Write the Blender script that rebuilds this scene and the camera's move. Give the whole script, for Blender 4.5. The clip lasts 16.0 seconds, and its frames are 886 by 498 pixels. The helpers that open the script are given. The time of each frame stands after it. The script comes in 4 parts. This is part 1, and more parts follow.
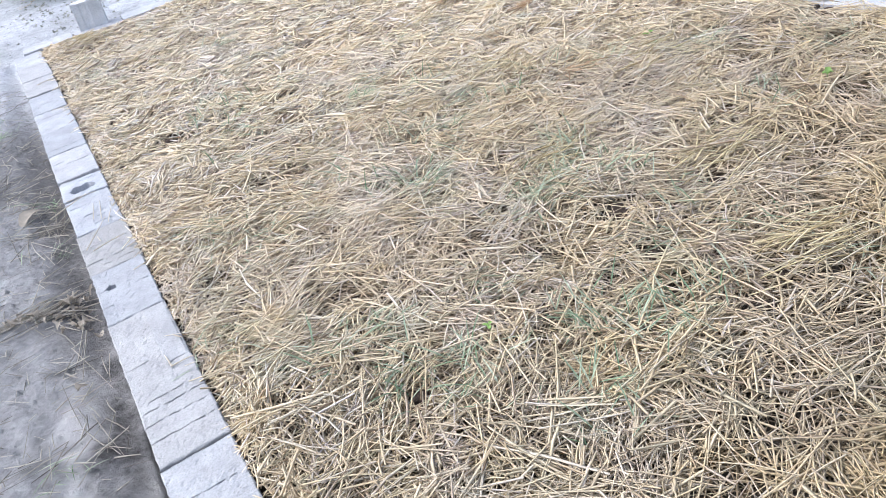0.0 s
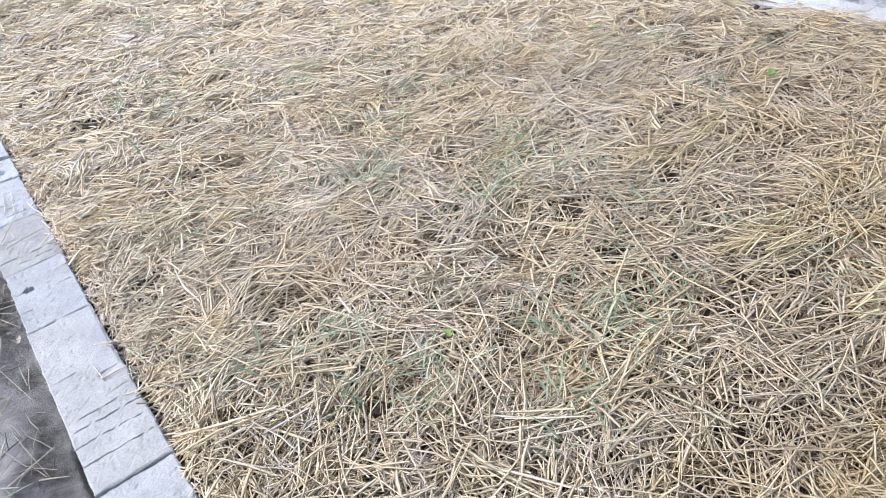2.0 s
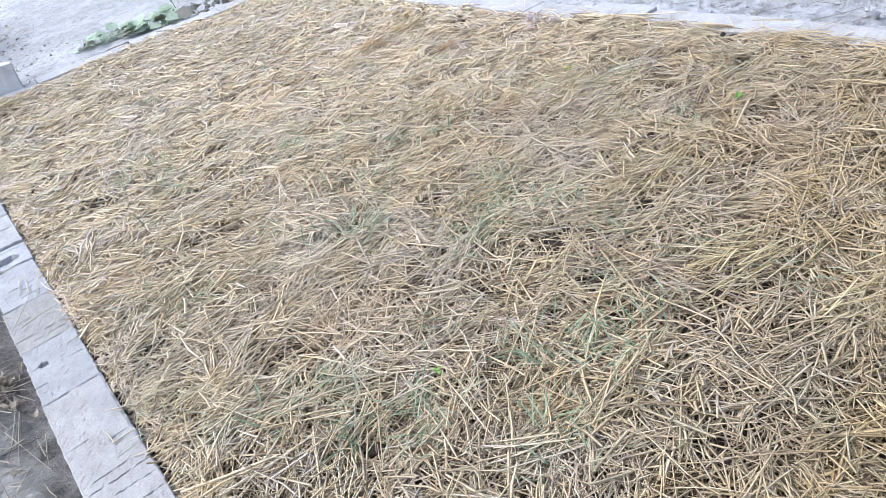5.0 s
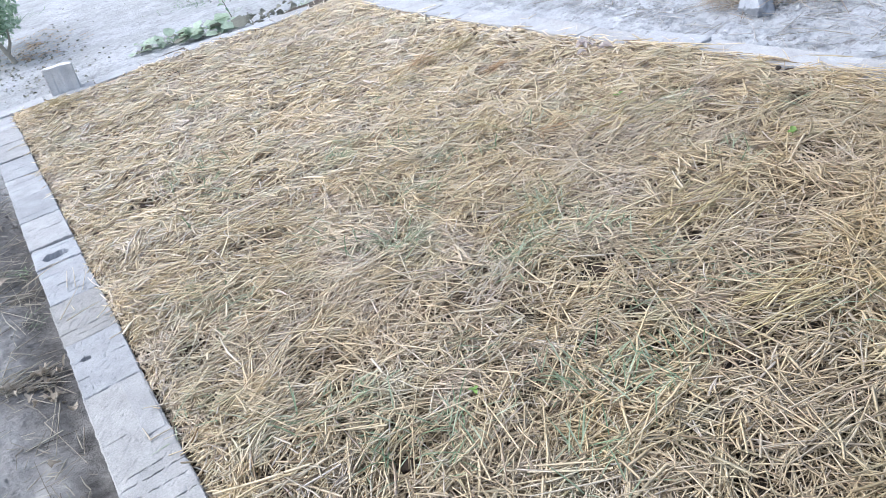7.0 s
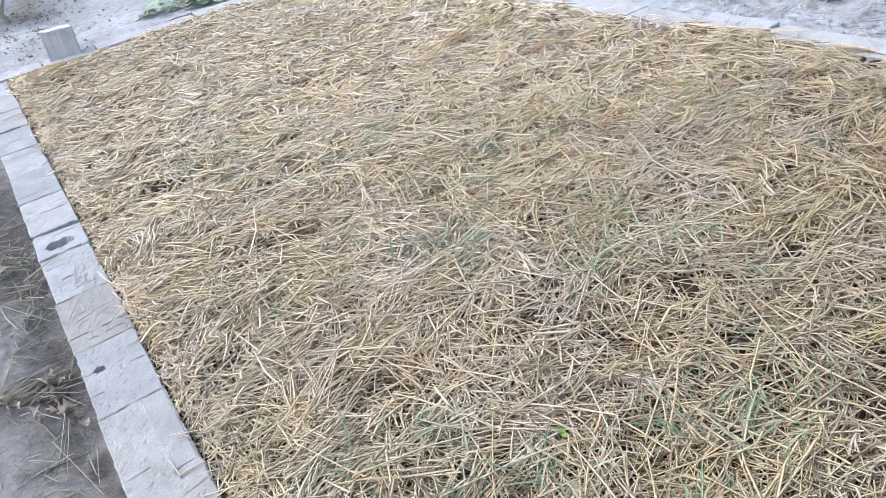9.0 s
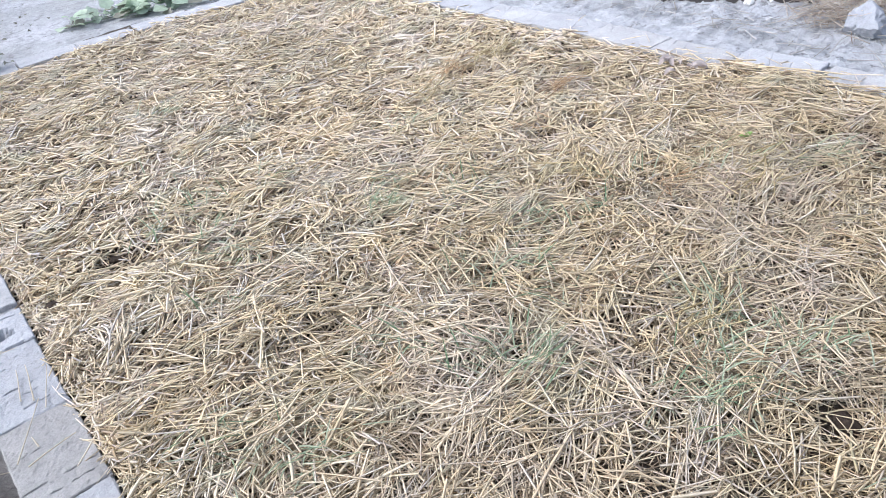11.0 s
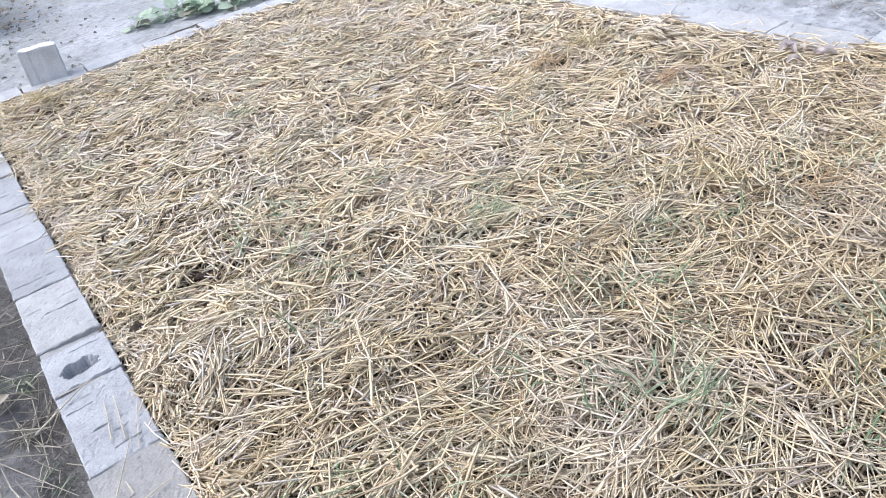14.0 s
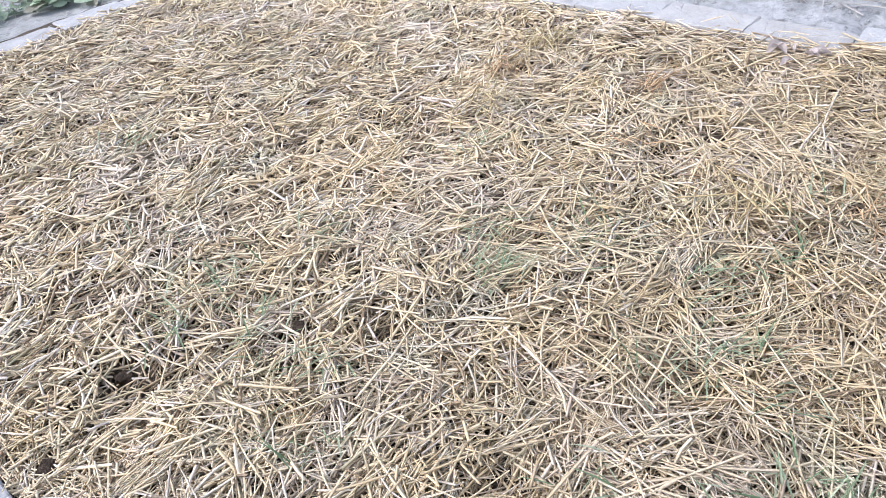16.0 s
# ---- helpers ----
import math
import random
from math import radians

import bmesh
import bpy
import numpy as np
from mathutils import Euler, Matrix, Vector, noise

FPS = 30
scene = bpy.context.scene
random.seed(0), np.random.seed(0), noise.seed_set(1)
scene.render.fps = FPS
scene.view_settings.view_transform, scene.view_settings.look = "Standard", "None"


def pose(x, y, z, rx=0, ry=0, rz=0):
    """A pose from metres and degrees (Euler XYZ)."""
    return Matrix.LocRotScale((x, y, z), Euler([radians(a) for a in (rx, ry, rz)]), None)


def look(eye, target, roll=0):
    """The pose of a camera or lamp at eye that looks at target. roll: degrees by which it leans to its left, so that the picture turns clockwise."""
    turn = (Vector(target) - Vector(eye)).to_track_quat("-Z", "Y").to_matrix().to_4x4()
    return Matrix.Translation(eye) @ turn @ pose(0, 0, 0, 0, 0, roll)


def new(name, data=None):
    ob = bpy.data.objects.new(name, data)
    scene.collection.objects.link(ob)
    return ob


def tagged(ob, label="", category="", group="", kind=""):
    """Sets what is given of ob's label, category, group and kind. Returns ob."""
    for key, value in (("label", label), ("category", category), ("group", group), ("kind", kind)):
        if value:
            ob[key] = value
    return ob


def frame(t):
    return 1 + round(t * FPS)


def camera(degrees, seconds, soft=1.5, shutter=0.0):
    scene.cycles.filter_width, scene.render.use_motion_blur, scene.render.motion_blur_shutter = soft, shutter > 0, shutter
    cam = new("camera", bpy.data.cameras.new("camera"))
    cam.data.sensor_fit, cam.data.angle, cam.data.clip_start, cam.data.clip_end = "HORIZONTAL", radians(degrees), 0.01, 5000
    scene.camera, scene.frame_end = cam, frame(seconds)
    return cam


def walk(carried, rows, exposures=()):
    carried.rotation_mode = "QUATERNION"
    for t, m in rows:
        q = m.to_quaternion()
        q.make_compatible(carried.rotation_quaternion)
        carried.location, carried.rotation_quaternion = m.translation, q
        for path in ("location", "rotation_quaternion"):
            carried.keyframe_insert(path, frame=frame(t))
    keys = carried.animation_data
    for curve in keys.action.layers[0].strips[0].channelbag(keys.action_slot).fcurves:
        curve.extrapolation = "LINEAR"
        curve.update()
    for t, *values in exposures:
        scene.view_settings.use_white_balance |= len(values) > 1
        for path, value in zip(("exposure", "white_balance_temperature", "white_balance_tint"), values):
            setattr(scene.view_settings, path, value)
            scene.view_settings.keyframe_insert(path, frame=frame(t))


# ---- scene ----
cam = camera(60.9, 16.0, soft=0.4)
PATH = [
    (0, (0.188, -1.646, 0.891), (0.768, -0.107, -0.245), -14.5),
    (0.5, (0.174, -1.59, 0.893), (0.85, -0.074, -0.223), -12.9),
    (1, (0.147, -1.517, 0.892), (0.87, -0.045, -0.254), -11.3),
    (1.5, (0.138, -1.477, 0.876), (0.878, -0.058, -0.324), -9.7),
    (2, (0.164, -1.552, 0.896), (0.907, -0.142, -0.312), -10.2),
    (2.5, (0.184, -1.621, 0.9), (0.92, -0.197, -0.295), -11.9),
    (3, (0.186, -1.635, 0.902), (0.909, -0.198, -0.286), -13.5),
    (3.5, (0.165, -1.585, 0.9), (0.894, -0.146, -0.281), -13.5),
    (4, (0.172, -1.577, 0.905), (0.959, -0.13, -0.229), -14.1),
    (4.5, (0.194, -1.631, 0.911), (1.006, -0.176, -0.194), -15.5),
    (5, (0.193, -1.64, 0.91), (0.948, -0.147, -0.186), -15.7),
    (5.2, (0.187, -1.633, 0.913), (0.909, -0.116, -0.172), -15.5),
    (7.3, (0.178, -1.628, 0.914), (0.886, -0.072, -0.124), -13.5),
    (7.5, (0.182, -1.614, 0.92), (0.892, -0.064, -0.126), -13.3),
    (8, (0.159, -1.552, 0.917), (0.871, -0.019, -0.15), -12.5),
    (8.2, (0.148, -1.517, 0.912), (0.852, 0.01, -0.171), -12.0),
    (10.3, (0.156, -1.069, 0.891), (0.85, 0.44, -0.224), -11.9),
    (10.5, (0.144, -1.003, 0.909), (0.911, 0.47, -0.205), -10.7),
    (11, (0.138, -0.916, 0.904), (1.008, 0.484, -0.228), -8.5),
    (11.5, (0.159, -0.909, 0.895), (1.108, 0.415, -0.266), -6.6),
    (12, (0.187, -0.991, 0.899), (1.186, 0.302, -0.255), -7.8),
    (12.5, (0.197, -1.036, 0.899), (1.15, 0.306, -0.237), -10.7),
    (13, (0.178, -0.969, 0.884), (1.073, 0.43, -0.23), -11.4),
    (13.5, (0.131, -0.81, 0.886), (0.975, 0.618, -0.231), -10.9),
    (14, (0.119, -0.712, 0.874), (0.878, 0.75, -0.26), -11.6),
    (14.5, (0.147, -0.552, 0.866), (0.872, 0.904, -0.297), -13.3),
    (15, (0.141, -0.431, 0.85), (1.014, 0.951, -0.302), -11.4),
    (15.5, (0.121, -0.299, 0.853), (1.127, 0.971, -0.319), -8.9),
    (16, (0.132, -0.28, 0.843), (1.143, 0.937, -0.379), -8.2),
]
walk(cam, [(t, look(eye, target, roll)) for t, eye, target, roll in PATH],
     exposures=[(0.0, 1.46, 5750.0, 11.0), (3.5, 1.40, 5750.0, 11.0), (7.5, 1.26, 5750.0, 8.5), (11.0, 1.23, 5850.0, 11.0),
                (12.5, 1.31, 5850.0, 11.0), (13.5, 1.25, 5850.0, 10.5), (14.5, 1.30, 5900.0, 11.0), (16.0, 1.21, 5950.0, 12.5)])

# ---------- world and light: bright open shade under a thin overcast ----------
SUN_ELEVATION, SUN_HEADING = radians(50), radians(-55)
world = bpy.data.worlds.new("overcast_sky")
scene.world = world
world.use_nodes = True
wn = world.node_tree
sky = wn.nodes.new("ShaderNodeTexSky")
sky.sky_type = "NISHITA"
sky.sun_disc = False
sky.sun_elevation, sky.sun_rotation = SUN_ELEVATION, SUN_HEADING
sky.air_density, sky.dust_density, sky.ozone_density = 1.0, 4.0, 1.0
veil = wn.nodes.new("ShaderNodeHueSaturation")      # thin cloud takes most of the blue out
veil.inputs["Saturation"].default_value = 0.6
wn.links.new(sky.outputs[0], veil.inputs["Color"])
wn.links.new(veil.outputs[0], wn.nodes["Background"].inputs[0])
wn.nodes["Background"].inputs[1].default_value = 0.15

sun = bpy.data.lights.new("sun", "SUN")
sun.energy, sun.angle, sun.color = 0.7, radians(60), (1.0, 0.96, 0.91)
sun_ob = new("sun", sun)
away = Vector((math.sin(SUN_HEADING) * math.cos(SUN_ELEVATION), math.cos(SUN_HEADING) * math.cos(SUN_ELEVATION),
               math.sin(SUN_ELEVATION)))
sun_ob.matrix_world = look(away * 30, (0, 0, 0))


# ---------- materials ----------
def material(name, rough=0.8, spec=0.3):
    m = bpy.data.materials.new(name)
    m.use_nodes = True
    bsdf = m.node_tree.nodes["Principled BSDF"]
    bsdf.inputs["Roughness"].default_value = rough
    bsdf.inputs["Specular IOR Level"].default_value = spec
    return m, m.node_tree, bsdf


def node(tree, kind, **values):
    n = tree.nodes.new(kind)
    for key, value in values.items():
        n.inputs[key.replace("_", " ")].default_value = value
    return n


def ramp(tree, stops, source=None, mode="LINEAR"):
    n = tree.nodes.new("ShaderNodeValToRGB")
    n.color_ramp.interpolation = mode
    els = n.color_ramp.elements
    while len(els) < len(stops):
        els.new(0.5)
    for e, (p, c) in zip(els, stops):
        e.position, e.color = p, (*c, 1) if len(c) == 3 else c
    if source is not None:
        tree.links.new(source, n.inputs[0])
    return n.outputs[0]


def grey(v):
    return (v, v, v)


def noise_out(tree, scale, detail=4.0, rough=0.55, coords=None):
    n = node(tree, "ShaderNodeTexNoise", Scale=scale, Detail=detail, Roughness=rough)
    if coords is not None:
        tree.links.new(coords, n.inputs["Vector"])
    return n.outputs["Fac"]


def mix(tree, fac, a, b, blend="MIX"):
    n = tree.nodes.new("ShaderNodeMix")
    n.data_type, n.blend_type = "RGBA", blend
    for socket, value in ((n.inputs[0], fac), (n.inputs[6], a), (n.inputs[7], b)):
        if isinstance(value, (int, float)):
            socket.default_value = value
        elif isinstance(value, tuple):
            socket.default_value = (*value, 1)
        else:
            tree.links.new(value, socket)
    return n.outputs[2]


def bump(tree, bsdf, height, strength, distance):
    n = node(tree, "ShaderNodeBump", Strength=strength, Distance=distance)
    tree.links.new(height, n.inputs["Height"])
    tree.links.new(n.outputs[0], bsdf.inputs["Normal"])


def position(tree):
    return tree.nodes.new("ShaderNodeNewGeometry").outputs["Position"]


def see_through(tree, bsdf, colour, share):
    """Thin dry or green tissue lets part of the light through."""
    glow, both = tree.nodes.new("ShaderNodeBsdfTranslucent"), tree.nodes.new("ShaderNodeMixShader")
    both.inputs[0].default_value = share
    tree.links.new(colour, glow.inputs["Color"])
    tree.links.new(bsdf.outputs[0], both.inputs[1])
    tree.links.new(glow.outputs[0], both.inputs[2])
    tree.links.new(both.outputs[0], tree.nodes["Material Output"].inputs["Surface"])


def straw_material(name, stops, weathered=0.42, toned_by_place=True):
    """Dry stems: each stem its own tone, with weathered grey and rusty areas across the bed."""
    m, t, b = material(name, 0.55, 0.25)
    geo = t.nodes.new("ShaderNodeNewGeometry")
    own = ramp(t, stops, geo.outputs["Random Per Island"])
    patches = ((2.3, 0.0, 0.50, 0.70, weathered, (0.66, 0.595, 0.52)), (2.0, 7.3, 0.54, 0.74, 0.28, (0.68, 0.52, 0.31)),
               (6.5, 3.1, 0.54, 0.66, 0.3, (0.66, 0.585, 0.55)), (7.5, 11.7, 0.56, 0.66, 0.35, (0.62, 0.48, 0.26)),
               (7.0, 19.3, 0.56, 0.68, 0.30, (0.55, 0.57, 0.44)))
    for scale, shift_by, low, high, most, tint in patches if toned_by_place else ():
        shift = node(t, "ShaderNodeVectorMath")
        shift.inputs[1].default_value = (shift_by, shift_by * 0.3, 0.0)
        t.links.new(geo.outputs["Position"], shift.inputs[0])
        own = mix(t, ramp(t, [(low, grey(0)), (high, grey(most))], noise_out(t, scale, 3.0, 0.6, shift.outputs[0])), own, tint)
    streak = noise_out(t, 160.0, 2.0, 0.6, geo.outputs["Position"])
    own = mix(t, 0.5, own, ramp(t, [(0.3, grey(0.7)), (0.7, grey(1.1))], streak), "MULTIPLY")
    if not toned_by_place:
        t.links.new(own, b.inputs["Base Color"])
        see_through(t, b, own, 0.15)
        return m
    # towards the near side the straw is fresh and more golden
    # towards the far end its colour is lightened, standing in for hazy sheen
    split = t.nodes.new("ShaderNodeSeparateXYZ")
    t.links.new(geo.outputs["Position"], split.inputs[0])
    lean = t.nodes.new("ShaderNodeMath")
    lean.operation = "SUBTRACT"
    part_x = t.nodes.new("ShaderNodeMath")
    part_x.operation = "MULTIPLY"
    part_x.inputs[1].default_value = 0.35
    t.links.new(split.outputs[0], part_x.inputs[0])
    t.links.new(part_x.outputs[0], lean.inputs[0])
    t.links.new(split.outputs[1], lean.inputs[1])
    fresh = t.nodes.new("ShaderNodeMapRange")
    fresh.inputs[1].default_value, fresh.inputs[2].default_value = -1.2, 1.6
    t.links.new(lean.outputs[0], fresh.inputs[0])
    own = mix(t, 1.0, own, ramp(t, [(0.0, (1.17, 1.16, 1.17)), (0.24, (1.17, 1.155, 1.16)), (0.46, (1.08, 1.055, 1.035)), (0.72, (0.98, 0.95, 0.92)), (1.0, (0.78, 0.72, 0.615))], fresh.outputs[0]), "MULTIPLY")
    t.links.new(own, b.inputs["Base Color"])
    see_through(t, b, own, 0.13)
    return m


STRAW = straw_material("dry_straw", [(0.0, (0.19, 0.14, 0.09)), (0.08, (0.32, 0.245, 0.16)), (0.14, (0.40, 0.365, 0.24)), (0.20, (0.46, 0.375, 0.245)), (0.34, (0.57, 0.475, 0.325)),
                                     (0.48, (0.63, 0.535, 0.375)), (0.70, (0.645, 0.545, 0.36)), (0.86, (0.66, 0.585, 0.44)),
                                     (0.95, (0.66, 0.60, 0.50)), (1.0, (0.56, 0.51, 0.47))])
# lower stems are darker in colour, adding to the shade in the gaps
UNDER_STRAW = straw_material("lower_straw", [(0.0, (0.205, 0.153, 0.10)), (0.3, (0.355, 0.278, 0.184)), (0.7, (0.51, 0.417, 0.288)), (1.0, (0.63, 0.532, 0.386))], 0.3)
OLD_STRAW = straw_material("old_straw", [(0.0, (0.10, 0.09, 0.078)), (0.5, (0.27, 0.245, 0.20)), (1.0, (0.48, 0.445, 0.365))], 0.0, False)
PALE_STRAW = straw_material("sun_bleached_straw", [(0.0, (0.22, 0.205, 0.19)), (0.4, (0.40, 0.38, 0.355)), (1.0, (0.55, 0.53, 0.50))], 0.0, False)
BRICK_STRAW = straw_material("tan_straw", [(0.0, (0.40, 0.34, 0.25)), (1.0, (0.56, 0.49, 0.38))], 0.0, False)
GROUND_STRAW = straw_material("trodden_straw", [(0.0, (0.30, 0.265, 0.21)), (1.0, (0.46, 0.42, 0.345))], 0.0, False)
GREY_STRAW = straw_material("weathered_straw", [(0.0, (0.28, 0.23, 0.18)), (0.3, (0.45, 0.385, 0.305)), (0.7, (0.57, 0.51, 0.42)),
                                                (1.0, (0.64, 0.59, 0.53))], 0.7)


def leaf_material(name, low, high, rough=0.55, through_share=0.4, each_object=False):
    m, t, b = material(name, rough, 0.35)
    geo = t.nodes.new("ShaderNodeNewGeometry")
    own = t.nodes.new("ShaderNodeObjectInfo").outputs["Random"] if each_object else geo.outputs["Random Per Island"]
    c = ramp(t, [(0.0, low), (1.0, high)], own)
    c = mix(t, 0.5, c, ramp(t, [(0.3, grey(0.6)), (0.7, grey(1.2))], noise_out(t, 60.0, 3.0, 0.6, geo.outputs["Position"])), "MULTIPLY")
    t.links.new(c, b.inputs["Base Color"])
    see_through(t, b, c, through_share)
    return m


GRASS = leaf_material("sprouting_grass", (0.15, 0.23, 0.12), (0.47, 0.52, 0.38), each_object=True)
SEEDLING = leaf_material("seedling_leaf", (0.17, 0.29, 0.075), (0.26, 0.40, 0.11))
VINE = leaf_material("vine_leaf", (0.26, 0.36, 0.25), (0.58, 0.66, 0.52))
BUSH = leaf_material("bush_leaf", (0.18, 0.28, 0.18), (0.46, 0.56, 0.42))
WILTED = leaf_material("wilted_leaf", (0.13, 0.13, 0.105), (0.27, 0.265, 0.215), 0.8, 0.2)
DEAD_LEAF = leaf_material("dead_leaf", (0.42, 0.36, 0.34), (0.56, 0.50, 0.48), 0.75)
TWIG = leaf_material("twig_bark", (0.12, 0.10, 0.08), (0.22, 0.19, 0.15), 0.85)


def concrete_material(name, low, high, drag_marks=True):
    """Pale cement brick: a tone of its own for each, fine pores and faint stains."""
    m, t, b = material(name, 0.9, 0.2)
    pos = position(t)
    info = t.nodes.new("ShaderNodeObjectInfo")
    c = ramp(t, [(0.0, low), (1.0, high)], info.outputs["Random"])
    swap = t.nodes.new("ShaderNodeMath")
    swap.operation = "PINGPONG"
    swap.inputs[1].default_value = 0.13
    t.links.new(info.outputs["Random"], swap.inputs[0])
    c = mix(t, 1.0, c, ramp(t, [(0.0, (0.97, 0.985, 1.01)), (0.09, (1.0, 0.995, 0.99)), (0.13, (0.95, 0.925, 0.89))], swap.outputs[0]), "MULTIPLY")
    c = mix(t, 0.8, c, ramp(t, [(0.3, grey(0.76)), (0.7, grey(1.12))], noise_out(t, 14.0, 5.0, 0.6, pos)), "MULTIPLY")
    c = mix(t, 0.6, c, ramp(t, [(0.35, grey(0.72)), (0.6, grey(1.06))], noise_out(t, 260.0, 3.0, 0.7, pos)), "MULTIPLY")
    stretch = node(t, "ShaderNodeVectorMath")
    stretch.operation = "MULTIPLY"
    stretch.inputs[1].default_value = (14.0, 95.0, 14.0)
    t.links.new(pos, stretch.inputs[0])
    drag = noise_out(t, 1.0, 5.0, 0.65, stretch.outputs[0])
    if drag_marks:
        c = mix(t, ramp(t, [(0.60, grey(0)), (0.70, grey(0.45))], drag), c, (0.20, 0.195, 0.19))
    c = mix(t, ramp(t, [(0.58, grey(0)), (0.70, grey(0.35))], noise_out(t, 30.0, 6.0, 0.7, pos)), c, (0.26, 0.25, 0.235))
    pores = ramp(t, [(0.60, grey(0)), (0.68, grey(0.75))], noise_out(t, 330.0, 2.0, 0.5, pos))
    crowd = ramp(t, [(0.42, grey(0.25)), (0.62, grey(1.0))], noise_out(t, 16.0, 3.0, 0.6, pos))
    c = mix(t, mix(t, 1.0, pores, crowd, "MULTIPLY"), c, (0.17, 0.162, 0.155))
    t.links.new(c, b.inputs["Base Color"])
    bump(t, b, noise_out(t, 150.0, 9.0, 0.82, pos), 0.55, 0.004)
    return m


BRICK = concrete_material("cement_brick", (0.314, 0.315, 0.318), (0.390, 0.392, 0.397))
MORTAR = concrete_material("old_mortar", (0.325, 0.321, 0.316), (0.350, 0.346, 0.341))
STAINED = concrete_material("stained_cement_brick", (0.298, 0.287, 0.271), (0.320, 0.310, 0.294))
CLEAN = concrete_material("clean_cement_brick", (0.342, 0.342, 0.341), (0.365, 0.365, 0.364))
PALE = concrete_material("light_cement_brick", (0.50, 0.50, 0.50), (0.54, 0.54, 0.54), False)
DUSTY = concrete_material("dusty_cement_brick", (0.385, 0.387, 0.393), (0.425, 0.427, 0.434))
PALEST = concrete_material("pale_cement_brick", (0.70, 0.69, 0.68), (0.74, 0.73, 0.72))


def soil_material(name, dark_side=None, base=((0.055, 0.045, 0.036), (0.15, 0.125, 0.10))):
    """Bare earth; as an option dark beside the bed's long side and dry and pale elsewhere."""
    m, t, b = material(name, 0.95, 0.15)
    pos = position(t)
    grain = noise_out(t, 90.0, 6.0, 0.65, pos)
    dark = ramp(t, [(0.3, base[0]), (0.7, base[1])], grain)
    if dark_side:
        dry = ramp(t, [(0.25, (0.322, 0.327, 0.341)), (0.5, (0.508, 0.518, 0.538)), (0.75, (0.614, 0.627, 0.652))], noise_out(t, 45.0, 6.0, 0.65, pos))
        dry = mix(t, ramp(t, [(0.42, grey(0.0)), (0.62, grey(0.5))], noise_out(t, 3.0, 4.0, 0.6, pos)), dry, (0.406, 0.414, 0.425))
        dry = mix(t, ramp(t, [(0.48, grey(0.0)), (0.64, grey(0.75))], noise_out(t, 9.0, 6.0, 0.7, pos)), dry, (0.255, 0.254, 0.255))
        dry = mix(t, ramp(t, [(0.58, grey(0.0)), (0.66, grey(0.7))], noise_out(t, 22.0, 4.0, 0.7, pos)), dry, (0.161, 0.150, 0.145))
        split = t.nodes.new("ShaderNodeSeparateXYZ")
        t.links.new(pos, split.inputs[0])
        wob = noise_out(t, 2.2, 4.0, 0.6, pos)

        def ranged(source, a, z):
            n = t.nodes.new("ShaderNodeMapRange")
            n.interpolation_type = "SMOOTHSTEP"
            n.inputs[1].default_value, n.inputs[2].default_value = a, z
            t.links.new(source, n.inputs[0])
            return n.outputs[0]

        def maths(op, p, q):
            n = t.nodes.new("ShaderNodeMath")
            n.operation = op
            for s, v in zip(n.inputs, (p, q)):
                if isinstance(v, (int, float)):
                    s.default_value = v
                else:
                    t.links.new(v, s)
            return n.outputs[0]
        behind = maths("MULTIPLY", ranged(split.outputs[1], 2.45, 2.75), ramp(t, [(0.40, grey(0.15)), (0.60, grey(0.8))], noise_out(t, 2.4, 5.0, 0.65, pos)))
        dry = mix(t, behind, dry, ramp(t, [(0.3, (0.24, 0.24, 0.235)), (0.7, (0.42, 0.425, 0.42))], noise_out(t, 30.0, 6.0, 0.65, pos)))
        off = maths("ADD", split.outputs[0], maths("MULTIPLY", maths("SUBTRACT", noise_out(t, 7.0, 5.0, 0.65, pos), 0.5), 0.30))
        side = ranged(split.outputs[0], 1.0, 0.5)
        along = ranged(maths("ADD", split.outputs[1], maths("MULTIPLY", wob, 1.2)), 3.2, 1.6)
        dark_zone = maths("MULTIPLY", maths("MULTIPLY", side, ranged(off, -1.5, -0.6)), maths("MULTIPLY", along, ranged(split.outputs[1], -3.2, -2.0)))
        pale = ramp(t, [(0.34, grey(0.0)), (0.56, grey(0.8))], noise_out(t, 5.0, 4.0, 0.6, pos))
        clay = maths("ADD", maths("MULTIPLY", ranged(split.outputs[1], 0.05, -0.35), 0.9), 0.25)
        dark = mix(t, maths("MULTIPLY", pale, clay), dark, (0.46, 0.445, 0.43))
        clay_grey = ramp(t, [(0.3, (0.188, 0.183, 0.179)), (0.55, (0.315, 0.307, 0.302)), (0.75, (0.412, 0.402, 0.397))], noise_out(t, 26.0, 7.0, 0.7, pos))
        clay_grey = mix(t, ramp(t, [(0.52, grey(0)), (0.66, grey(0.5))], noise_out(t, 6.0, 4.0, 0.6, pos)), clay_grey, (0.167, 0.161, 0.157))
        # grey clay stops short of the edging, which leaves a darker strip along it
        dark = mix(t, maths("MULTIPLY", ranged(off, -0.12, -0.20), ranged(split.outputs[1], 1.1, 0.6)), dark, clay_grey)
        colour = mix(t, dark_zone, dry, dark)
    else:
        colour = dark
    t.links.new(colour, b.inputs["Base Color"])
    bump(t, b, noise_out(t, 40.0, 9.0, 0.78, pos), 1.0, 0.018)
    return m


GROUND = soil_material("bare_ground", dark_side=True, base=((0.075, 0.070, 0.067), (0.202, 0.194, 0.187)))
SOIL = soil_material("bed_soil")
CLOD = soil_material("dark_clod", base=((0.035, 0.026, 0.02), (0.10, 0.075, 0.058)))


